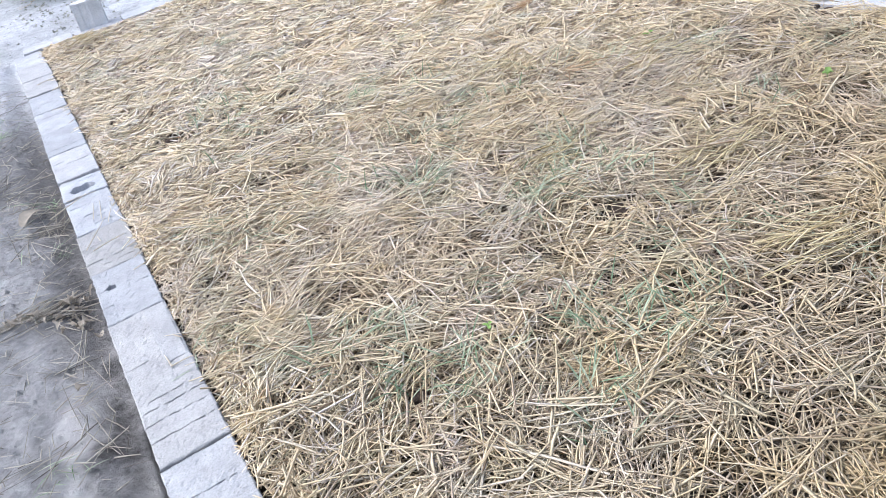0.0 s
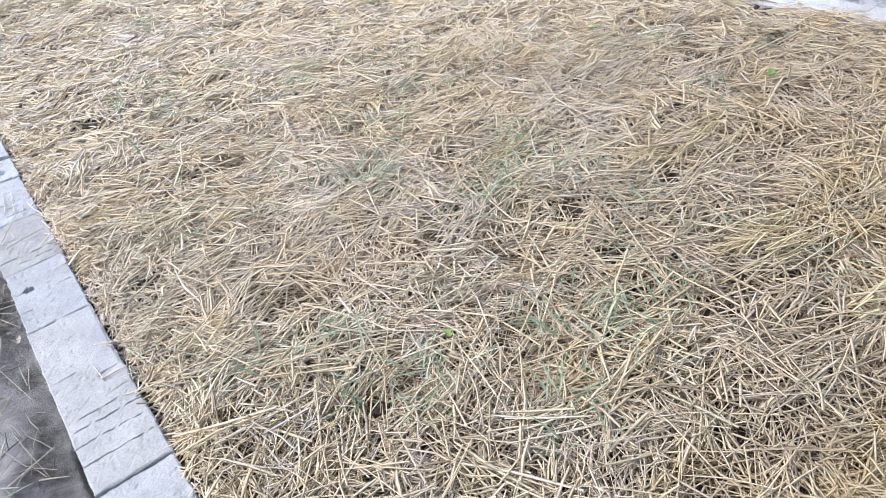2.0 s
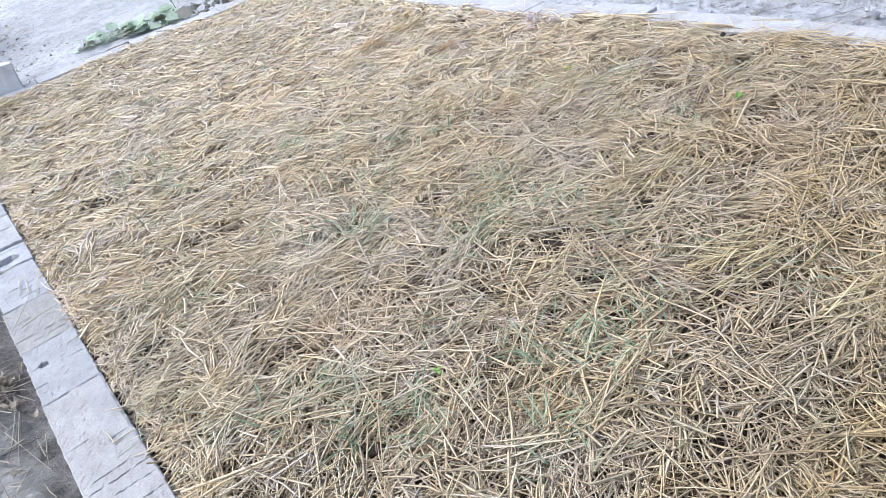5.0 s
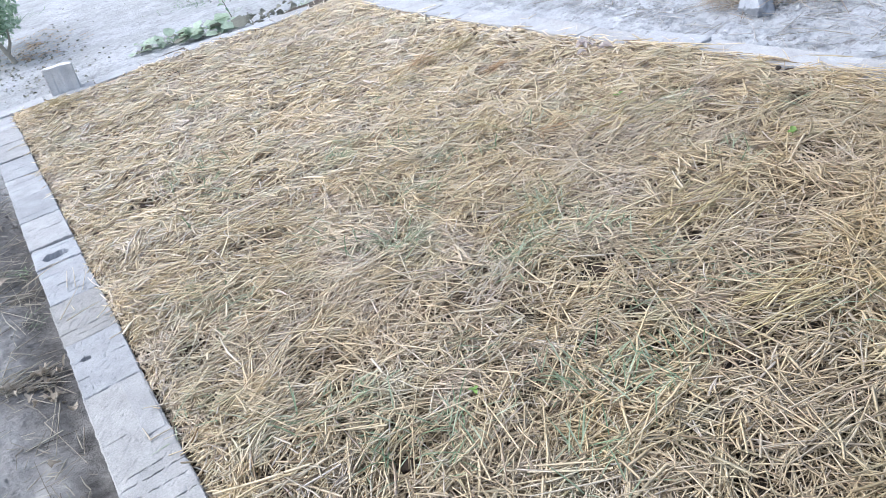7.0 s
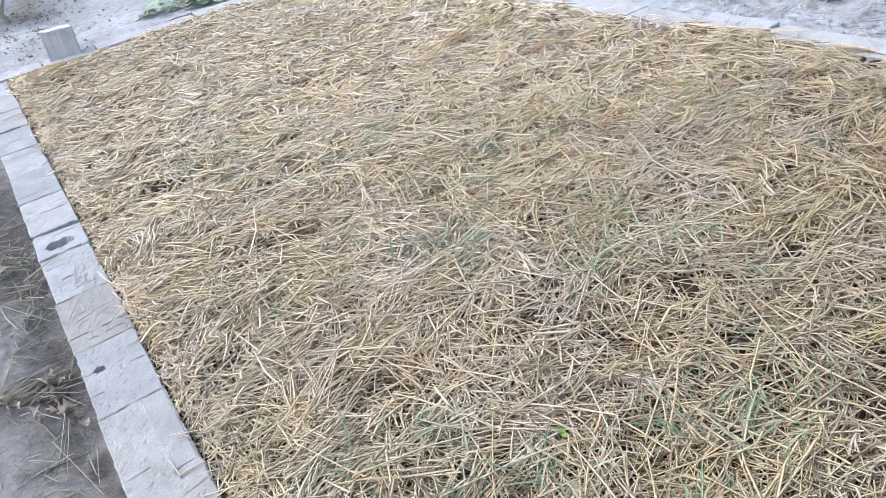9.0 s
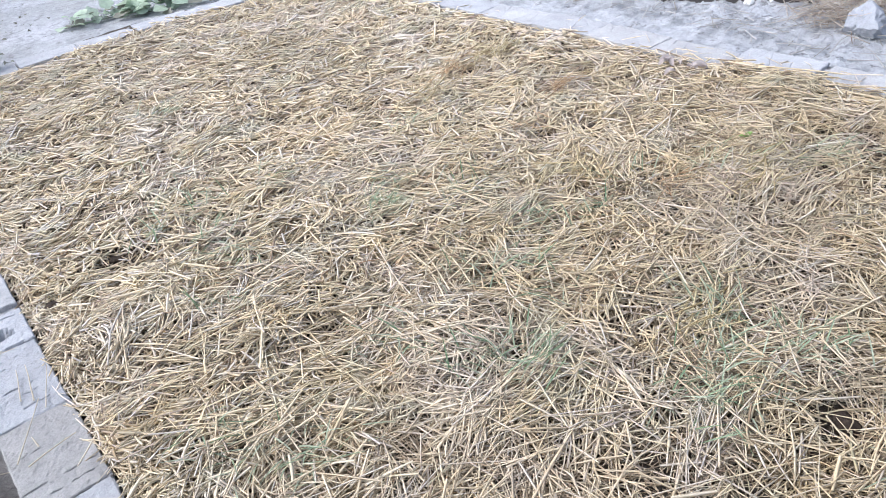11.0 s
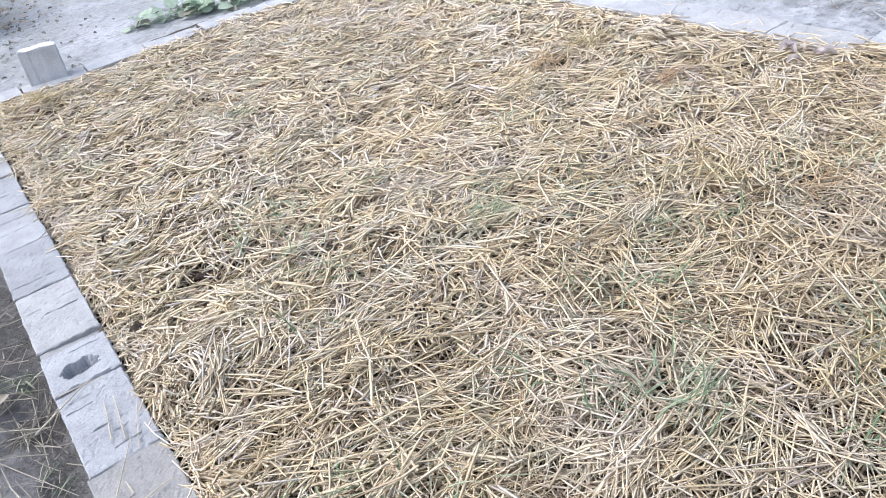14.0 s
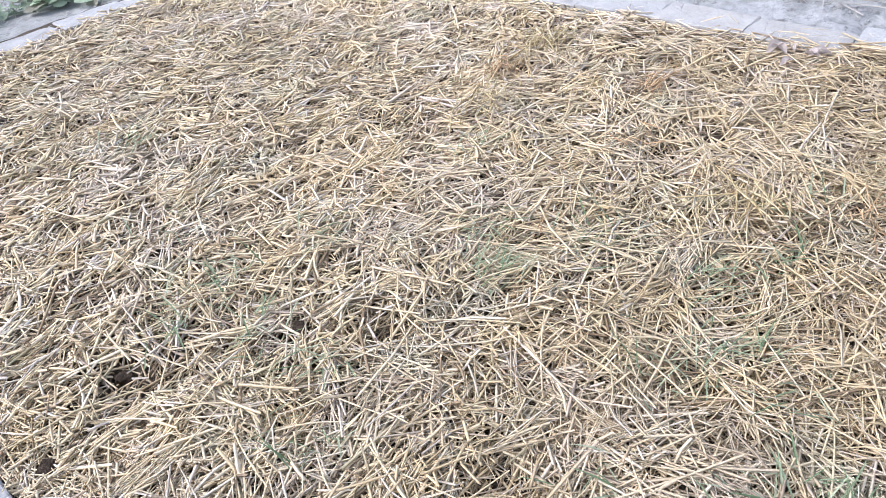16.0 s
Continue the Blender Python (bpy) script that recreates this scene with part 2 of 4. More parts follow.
def stone_material():
    m, t, b = material("pale_stone", 0.95, 0.1)
    pos = position(t)
    c = ramp(t, [(0.3, (0.230, 0.241, 0.262)), (0.6, (0.313, 0.327, 0.354)), (0.8, (0.368, 0.382, 0.409))], noise_out(t, 30.0, 6.0, 0.65, pos))
    t.links.new(c, b.inputs["Base Color"])
    bump(t, b, noise_out(t, 80.0, 6.0, 0.7, pos), 0.6, 0.004)
    return m


STONE = stone_material()


# ---------- mesh helpers ----------
def mesh_object(name, verts, faces, mat, parent=None, smooth=False, label=""):
    me = bpy.data.meshes.new(name)
    verts = np.asarray(verts, dtype=np.float32).reshape(-1, 3)
    if isinstance(faces, np.ndarray):
        n, k = faces.shape
        me.vertices.add(len(verts))
        me.vertices.foreach_set("co", verts.ravel())
        me.loops.add(n * k)
        me.loops.foreach_set("vertex_index", faces.ravel().astype(np.int32))
        me.polygons.add(n)
        me.polygons.foreach_set("loop_start", np.arange(0, n * k, k, dtype=np.int32))
        me.update(calc_edges=True)
    else:
        me.from_pydata([tuple(map(float, v)) for v in verts], [], faces)
        me.update()
    if smooth:
        me.polygons.foreach_set("use_smooth", np.ones(len(me.polygons), dtype=bool))
    me.materials.append(mat)
    ob = new(name, me)
    if parent is not None:
        ob.parent = parent
    if label:
        ob["label"] = label
    return ob


def nz(x, y, scale, seed=0.0):
    return noise.noise(Vector((x * scale + seed, y * scale - seed * 1.7, seed * 0.37)))


def smooth01(v):
    v = min(1.0, max(0.0, v))
    return v * v * (3 - 2 * v)


# ---------- plan of the bed ----------
def left_mid(y):
    """x of the middle of the long row of bricks."""
    return 0.026 - 0.040 * (y - 0.1)


BRICK_WIDTH = 0.126
RIGHT_Y = [-1.8, -0.4, 0.06, 0.30, 0.31, 0.86, 1.2, 1.72, 2.6]
RIGHT_X = [2.20, 2.105, 2.064, 2.048, 1.992, 1.970, 1.930, 1.885, 1.84]


def right_outer(y):
    return float(np.interp(y, RIGHT_Y, RIGHT_X))


BACK_Y = 2.49
# bare openings in the mulch: x, y, radius
HOLES = [(0.98, -0.59, 0.033), (0.93, -0.75, 0.028), (1.19, -0.64, 0.03), (1.43, 0.36, 0.035), (1.75, 0.77, 0.022), (0.96, -0.98, 0.03),
         (1.44, -0.74, 0.025), (0.41, -0.76, 0.025), (1.02, 0.60, 0.025), (0.53, 0.61, 0.03), (0.62, 0.47, 0.022), (0.28, 0.77, 0.022),
         (0.12, 0.68, 0.03), (1.05, -0.93, 0.022), (0.72, -0.15, 0.02), (0.37, 0.23, 0.018), (1.81, -0.44, 0.035), (0.90, -0.85, 0.028),
         (1.57, 0.38, 0.015), (1.955, -0.29, 0.03), (1.86, 0.19, 0.026), (1.865, 0.0, 0.025), (0.70, 1.25, 0.014)]


def bed_height(x, y):
    left = left_mid(y) + BRICK_WIDTH / 2
    h = 0.014 * nz(x, y, 1.7, 3.0) + 0.012 * nz(x, y, 4.5, 8.0) + 0.010 * nz(x, y, 11.0, 1.0) - 0.018
    h -= 0.006 * math.exp(-((x - left) / 0.04)) if x > left else 0.006
    h += 0.03 * smooth01((x - 1.3) / 0.6) + 0.012 * smooth01((y - 1.8) / 0.6)
    for hx, hy, r in HOLES:
        d2 = (x - hx) ** 2 + (y - hy) ** 2
        if d2 < 9 * r * r:
            h -= 0.018 * math.exp(-d2 / (r * r))
    return h


def ground_height(x, y):
    h = -0.062 + 0.080 * smooth01((x - 1.6) / 0.35) * smooth01((2.7 - y) / 0.8)
    h -= 0.034 * smooth01(1 - abs(x - left_mid(y) + 0.085) / 0.10) if -1.9 < y < 2.6 else 0.0
    if x < 0.0 and -0.9 < y < 1.4:      # a crack across the trodden clay, and its pitted surface
        rift = y - 0.16 + 0.75 * (x + 0.2) + 0.05 * nz(x, y, 5.0, 13.0)
        h -= 0.020 * math.exp(-(rift / 0.05) ** 2)
        h += 0.010 * nz(x, y, 10.0, 21.0) - 0.010 * max(0.0, nz(x, y, 26.0, 31.0)) + 0.005 * nz(x, y, 55.0, 41.0)
    h += 0.010 * nz(x, y, 1.3, 5.0) + 0.008 * nz(x, y, 6.0, 2.0) + 0.006 * nz(x, y, 17.0, 9.0) + 0.004 * nz(x, y, 34.0, 6.0)
    if x > 2.0:
        h += 0.008 * nz(x, y, 12.0, 4.0) + 0.008 * nz(x, y, 24.0, 16.0) - 0.007 * abs(nz(x, y, 30.0, 26.0)) + 0.005 * nz(x, y, 52.0, 36.0)
    if -0.03 < x < right_outer(y) - 0.05 and -1.85 < y < BACK_Y:
        h -= 0.10
    return h


# ---------- ground and bed soil ----------
def axis(near_from, near_to, step, far, fine=()):
    v = [near_from + i * step for i in range(int((near_to - near_from) / step) + 1)]
    for a, z, s in fine:
        v = [c for c in v if not a <= c <= z] + [a + i * s for i in range(int((z - a) / s) + 1)]
    g, d = [], step * 2
    while sum(g) < far:
        g.append(d)
        d *= 1.5
    lo, hi, out = min(v), max(v), list(v)
    for d in g:
        lo, hi = lo - d, hi + d
        out += [lo, hi]
    return sorted(out)


def sheet(name, xs, ys, height, mat):
    verts = np.array([(x, y, height(x, y)) for y in ys for x in xs])
    nx, ny = len(xs), len(ys)
    i, j = np.meshgrid(np.arange(nx - 1), np.arange(ny - 1))
    a = (j * nx + i).ravel()
    return mesh_object(name, verts, np.stack([a, a + 1, a + nx + 1, a + nx], 1), mat, smooth=True)


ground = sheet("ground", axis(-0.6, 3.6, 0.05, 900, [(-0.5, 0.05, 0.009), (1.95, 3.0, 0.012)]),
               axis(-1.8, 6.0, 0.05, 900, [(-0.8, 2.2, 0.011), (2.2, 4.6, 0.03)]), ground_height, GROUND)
tagged(ground, "bare earth, dark by the long edging, dry and pale elsewhere", "ground", kind="structure")
bed = sheet("bed_soil", [0.0 + 0.022 * i for i in range(96)], [-1.8 + 0.022 * i for i in range(201)], 
            lambda x, y: bed_height(x, y) if left_mid(y) + 0.05 < x < right_outer(y) - 0.04 else -0.12, SOIL)
tagged(bed, "dark crumbly garden soil under the straw mulch", "soil", kind="structure")


# ---------- bricks ----------
def brick_mesh(rng, length, width, height, slits=(), pits=(), rough_edge=0.0042, slant=0.0, fine=0.010):
    """One cement brick, long side along y, top at z = 0: worn edges, surface slits (y, x0, x1, half width, depth) and pits (x, y, rx, ry, depth)."""
    def steps(size):
        n = max(3, round(size / (fine if slits else 0.014)))
        return [-size / 2, -size / 2 + 0.0025] + [-size / 2 + size * k / n for k in range(1, n)] + [size / 2 - 0.0025, size / 2]
    xs, ys = steps(width), steps(length)
    for x, y, rx, ry, d in pits:
        xs = [v for v in xs if abs(v - x) > rx * 1.1] + [x + rx * k / 8 for k in range(-9, 10)]
        ys = [v for v in ys if abs(v - y) > ry * 1.1] + [y + ry * k / 8 for k in range(-9, 10)]
    for sy, x0, x1, hw, d in slits:
        ys = [v for v in ys if abs(v - sy) > hw * 1.9] + [sy - hw * 1.3, sy - hw * 0.4, sy + hw * 0.4, sy + hw * 1.3]
    xs, ys = sorted(xs), sorted(ys)
    nx, ny, seed = len(xs), len(ys), rng.uniform(0, 50)
    verts, faces = [], []
    for j, y in enumerate(ys):
        for i, x in enumerate(xs):
            z = 0.0016 * nz(x, y, 18, seed) + 0.0010 * nz(x, y, 60, seed)
            z -= 0.0012 * smooth01((nz(x, y, 110, seed + 20) - 0.25) / 0.2)
            ox = oy = 0.0
            for sy, x0, x1, hw, d in slits:
                if x0 <= x <= x1:
                    if abs(y - sy) < hw * 0.5:
                        z -= 1.0 * d * min(1.0, max(0.0, 0.45 + 1.5 * nz(x, sy, 60, seed)))
                    if abs(y - sy) < hw * 1.5:
                        oy += 0.0028 * nz(x, sy, 40, seed + 3) + 0.0016 * nz(x, sy, 110, seed + 6)
            for px, py, rx, ry, d in pits:
                q = math.hypot((x - px) / rx, (y - py) / ry) + 0.34 * nz(x, y, 45, seed) + 0.28 * nz(x, y, 110, seed)
                z -= d * smooth01((1.0 - q) / 0.3)
            if i in (0, nx - 1) or j in (0, ny - 1):
                z -= 0.0020 + 0.0018 * nz(x, y, 70, seed + 9)
            if i in (0, nx - 1):
                ox = 0.35 * rough_edge * nz(x, y, 45, seed + 5) + 0.55 * rough_edge * nz(x, y, 160, seed)
            if j in (0, ny - 1):
                oy += 0.4 * rough_edge * nz(x, y, 40, seed + 7) + 0.5 * rough_edge * nz(x, y, 150, seed + 2)
            oy += slant * x * (1 - (2 * y / length) ** 4)
            verts.append((x + ox, y + oy, z))
    for j in range(ny - 1):
        for i in range(nx - 1):
            a = j * nx + i
            faces.append((a, a + 1, a + nx + 1, a + nx))
    ring = [i for i in range(nx)] + [j * nx + nx - 1 for j in range(1, ny)] + [(ny - 1) * nx + i for i in range(nx - 2, -1, -1)] \
        + [j * nx for j in range(ny - 2, 0, -1)]
    base = len(verts)
    for k in ring:
        verts.append((verts[k][0] * 1.01, verts[k][1] * 1.004, -height))
    n = len(ring)
    for k in range(n):
        faces.append((ring[k], base + k, base + (k + 1) % n, ring[(k + 1) % n]))
    faces.append([base + k for k in range(n - 1, -1, -1)])
    return verts, faces


def random_slits(rng, length, width, most=3):
    out = []
    for k in range(rng.randint(0, most)):
        y = rng.uniform(-length * 0.4, length * 0.4)
        if all(abs(y - o[0]) > 0.02 for o in out):
            x0 = rng.uniform(-width * 0.46, -width * 0.1)
            out.append((y, x0, min(width * 0.45, x0 + rng.uniform(0.05, 0.11)), rng.uniform(0.0010, 0.0018), rng.uniform(0.004, 0.007)))
    return out


rng = random.Random(4)


def lay(parent, x, y, z, turn, length, width=0.12, height=0.085, slits=None, pits=(), mat=BRICK, tilt=0.0, slant=0.0, fine=0.010):
    slits = random_slits(rng, length, width) if slits is None else slits
    v, f = brick_mesh(rng, length, width, height, slits, pits, slant=slant, fine=fine)
    ob = mesh_object("brick", v, f, mat, parent)
    ob.matrix_basis = pose(x, y, z, tilt, rng.uniform(-0.6, 0.6), turn)
    return ob


def edging(name, label):
    e = new(name)
    return tagged(e, label, "edging", "edging rows of the bed", "structure")


long_row = edging("brick_edging", "row of pale grey cement bricks laid end to end beside the mulched bed")
JOINTS = [-1.865, -1.62, -1.375, -1.13, -0.88, -0.635, -0.155, 0.088, 0.322, 0.562, 0.728, 0.975, 1.22, 1.465, 1.71, 1.955, 2.2, 2.425]
for k, (a, z) in enumerate(zip(JOINTS, JOINTS[1:])):
    mid, length = (a + z) / 2, z - a - rng.uniform(0.0045, 0.006)
    if abs(a - 0.322) < 0.01 or abs(z - 0.322) < 0.01:      # here the bricks touch
        mid, length = mid + (0.0015 if z < 0.33 else -0.0015), length + 0.003
    if abs(a + 0.635) < 0.01 or abs(z + 0.635) < 0.01 or abs(a + 0.155) < 0.01 or abs(z + 0.155) < 0.01:      # tighter joints
        mid, length = mid + (0.0012 if z < -0.6 or abs(z + 0.155) < 0.01 else -0.0012), length + 0.0028
    w = BRICK_WIDTH + rng.uniform(-0.004, 0.003)
    kw = {}
    if abs(mid - 0.645) < 0.05:      # broken half brick with an oval hollow
        kw = dict(pits=[(0.000, -0.012, 0.036, 0.026, 0.026)], slits=[(0.045, -0.02, 0.05, 0.0016, 0.004), (-0.065, -0.05, 0.05, 0.002, 0.005)])
        mid, length = mid - 0.014, length - 0.028
    elif abs(mid + 0.0335) < 0.05:   # brick with a small hole
        kw = dict(pits=[(-0.030, 0.029, 0.012, 0.008, 0.022)], slits=[(-0.048, -0.062, -0.012, 0.0013, 0.004), (0.028, -0.062, -0.035, 0.0016, 0.004), (0.006, 0.018, 0.063, 0.0013, 0.004)])
    elif abs(mid + 0.395) < 0.05:    # long block with deep parallel saw marks
        kw = dict(slits=[(-0.063, -0.037, 0.045, 0.0015, 0.005), (-0.090, -0.062, 0.063, 0.0017, 0.007), (-0.127, -0.062, 0.050, 0.0012, 0.004), (-0.174, -0.062, 0.056, 0.0014, 0.006),
                         (0.055, -0.062, -0.004, 0.0010, 0.002)], mat=CLEAN)
    elif abs(mid + 0.7575) < 0.05:
        kw = dict(slits=[(0.031, -0.050, 0.060, 0.0014, 0.005), (-0.04, -0.02, 0.05, 0.0012, 0.004)], mat=CLEAN)
    elif abs(mid - 0.442) < 0.05:
        kw = dict(slits=[(-0.016, -0.035, 0.025, 0.0024, 0.007), (-0.042, -0.002, 0.026, 0.0014, 0.004), (-0.082, -0.010, 0.034, 0.0018, 0.005), (0.06, -0.055, -0.01, 0.0014, 0.004), (0.085, -0.04, 0.02, 0.0013, 0.004)])
    elif abs(mid - 0.205) < 0.05:
        kw = dict(slits=[(-0.056, -0.062, 0.060, 0.0018, 0.006), (-0.085, -0.03, 0.05, 0.0016, 0.004), (0.03, -0.05, -0.01, 0.0013, 0.003)], mat=STAINED)
    elif abs(mid - 0.85) < 0.05:
        kw = dict(slits=[(0.008, -0.018, 0.052, 0.0024, 0.007), (0.055, 0.030, 0.058, 0.0018, 0.004), (0.038, -0.055, -0.022, 0.0014, 0.003)])
    lay(long_row, left_mid(mid), mid, rng.uniform(-0.003, 0.003), 2.3 + rng.uniform(-0.9, 0.9), length, w, fine=0.0055, **kw)
# thin smear of old mortar on the long block's inner edge
v, f = brick_mesh(rng, 0.215, 0.046, 0.006, rough_edge=0.010)
smear = mesh_object("mortar_smear", v, f, MORTAR, long_row, label="thin grey smear of old mortar")
smear.matrix_basis = pose(left_mid(-0.265) + 0.036, -0.265, 0.0035, 0, 0, 2.3)
# low mortar bed showing in the open joint
v, f = brick_mesh(rng, 0.06, 0.118, 0.07)
mortar = mesh_object("mortar", v, f, MORTAR, long_row, label="rough low mortar in the open joint")
mortar.matrix_basis = pose(left_mid(0.72), 0.708, -0.008, -4, 4, 6)

far_row = edging("brick_edging", "row of cement bricks half hidden by straw at the far end of the bed")
x = -0.085
while x < 1.85:
    length = 0.243
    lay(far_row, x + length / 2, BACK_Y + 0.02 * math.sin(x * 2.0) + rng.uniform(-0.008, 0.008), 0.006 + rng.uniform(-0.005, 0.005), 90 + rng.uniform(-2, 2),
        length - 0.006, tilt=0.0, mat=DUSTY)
    x += length

side_row = edging("brick_edging", "row of pale cement bricks set level with the dry ground, straw lapping over")
SIDE = [2.505, 2.26, 2.015, 1.77, 1.525, 1.28, 1.035, 0.79, 0.548, 0.305, 0.065, -0.18, -0.425, -0.67, -0.915, -1.16, -1.405, -1.65]
for z, a in zip(SIDE, SIDE[1:]):
    mid = (a + z) / 2
    slope = (right_outer(z - 0.02) - right_outer(a + 0.02)) / (z - a - 0.04)
    turn = -math.degrees(math.atan(slope))
    length = z - a + 0.001
    if abs(mid - 0.185) < 0.03:
        turn, length, mid = turn + 3.0, length - 0.016, mid + 0.009
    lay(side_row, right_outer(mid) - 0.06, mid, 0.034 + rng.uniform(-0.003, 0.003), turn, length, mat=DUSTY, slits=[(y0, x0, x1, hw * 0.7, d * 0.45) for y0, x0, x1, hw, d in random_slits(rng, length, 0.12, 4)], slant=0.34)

upright = new("upright_brick")
tagged(upright, "broken cement brick standing upright on the far edging", "brick")
v, f = brick_mesh(rng, 0.135, 0.07, 0.15, slits=[(0.03, -0.03, 0.03, 0.0018, 0.005)], rough_edge=0.008)
body = mesh_object("body", v, f, PALE, upright)
# top face whiter than the body
v, f = brick_mesh(rng, 0.132, 0.066, 0.004, rough_edge=0.012)
v = [(x, y, z + (0.006 * nz(x, y, 26, 4.0) + 0.003 * nz(x, y, 70, 9.0) if z > -0.0039 else 0.0)) for x, y, z in v]
cap = mesh_object("fresh_break", v, f, PALEST, upright, label="white broken top face")
cap.matrix_basis = pose(0, 0, 0.0045)
v, f = brick_mesh(rng, 0.11, 0.012, 0.010, rough_edge=0.008)
chip = mesh_object("mortar_ridge", v, f, MORTAR, upright, label="rough ridge of mortar low on the side")
chip.matrix_basis = pose(0.036, 0.0, -0.085, 4)
upright.matrix_basis = pose(0.276, 2.545, 0.122, 2.0, 6.0, 90 - 8)


# ---------- straw ----------
def stems(rs, centre, angle, length, radius, flat, tilt, bend, sides=4, straight=False):
    """Many stems in one mesh: arrays of centres (n, 3), headings, lengths, radii, flatness, tilts and bends."""
    n = len(centre)
    d = np.stack([np.cos(angle) * np.cos(tilt), np.sin(angle) * np.cos(tilt), np.sin(tilt)], 1)
    s = np.stack([-np.sin(angle), np.cos(angle), np.zeros(n)], 1)
    u = np.cross(d, s)
    turn = np.where(flat > 0.9, rs.uniform(0, 6.28, n), rs.normal(0, 0.45, n))[:, None]
    s, u = s * np.cos(turn) + u * np.sin(turn), u * np.cos(turn) - s * np.sin(turn)
    side = np.stack([-np.sin(angle), np.cos(angle), np.zeros(n)], 1)
    ends = {-1: rs.uniform(0.75, 1.0, n), 0: np.ones(n), 1: rs.uniform(0.45, 1.0, n)}
    rings = []
    steps = (-1, 1) if straight else (-1, 0, 1)
    for k in steps:
        off = (bend * (1 - abs(k)))[:, None]
        mid = centre + d * (k * length / 2)[:, None] + side * off + np.array([0, 0, 0.3]) * np.abs(off)
        for q in range(sides):
            a = q * 2 * math.pi / sides
            rings.append(mid + s * (math.cos(a) * radius * ends[k])[:, None] + u * (math.sin(a) * radius * flat * ends[k])[:, None])
    verts = np.stack(rings, 1)
    faces = []
    for k in range(len(steps) - 1):
        for q in range(sides):
            p = (q + 1) % sides
            faces.append((k * sides + q, k * sides + p, (k + 1) * sides + p, (k + 1) * sides + q))
    faces = (np.arange(n)[:, None, None] * (len(steps) * sides) + np.array(faces)[None]).reshape(-1, 4)
    return verts.reshape(-1, 3), faces


def field_angle(x, y):
    """The way the stems lie in a place: combed by handfuls."""
    return 0.35 + 1.6 * nz(x, y, 2.2, 11.0) + 1.3 * nz(x, y, 6.0, 4.0)


# the bed's relief on a grid of 1 cm, to lay many stems on
GRID_X, GRID_Y = np.arange(-0.10, 2.32, 0.01), np.arange(-2.0, 2.7, 0.01)
GRID_Z = np.array([[bed_height(x, y) for x in GRID_X] for y in GRID_Y])


def relief(px, py):
    """Heights of the bed under many points."""
    u, v = np.clip((px - GRID_X[0]) / 0.01, 0, len(GRID_X) - 1.01), np.clip((py - GRID_Y[0]) / 0.01, 0, len(GRID_Y) - 1.01)
    i, j = u.astype(int), v.astype(int)
    u, v = u - i, v - j
    return (GRID_Z[j, i] * (1 - u) + GRID_Z[j, i + 1] * u) * (1 - v) + (GRID_Z[j + 1, i] * (1 - u) + GRID_Z[j + 1, i + 1] * u) * v


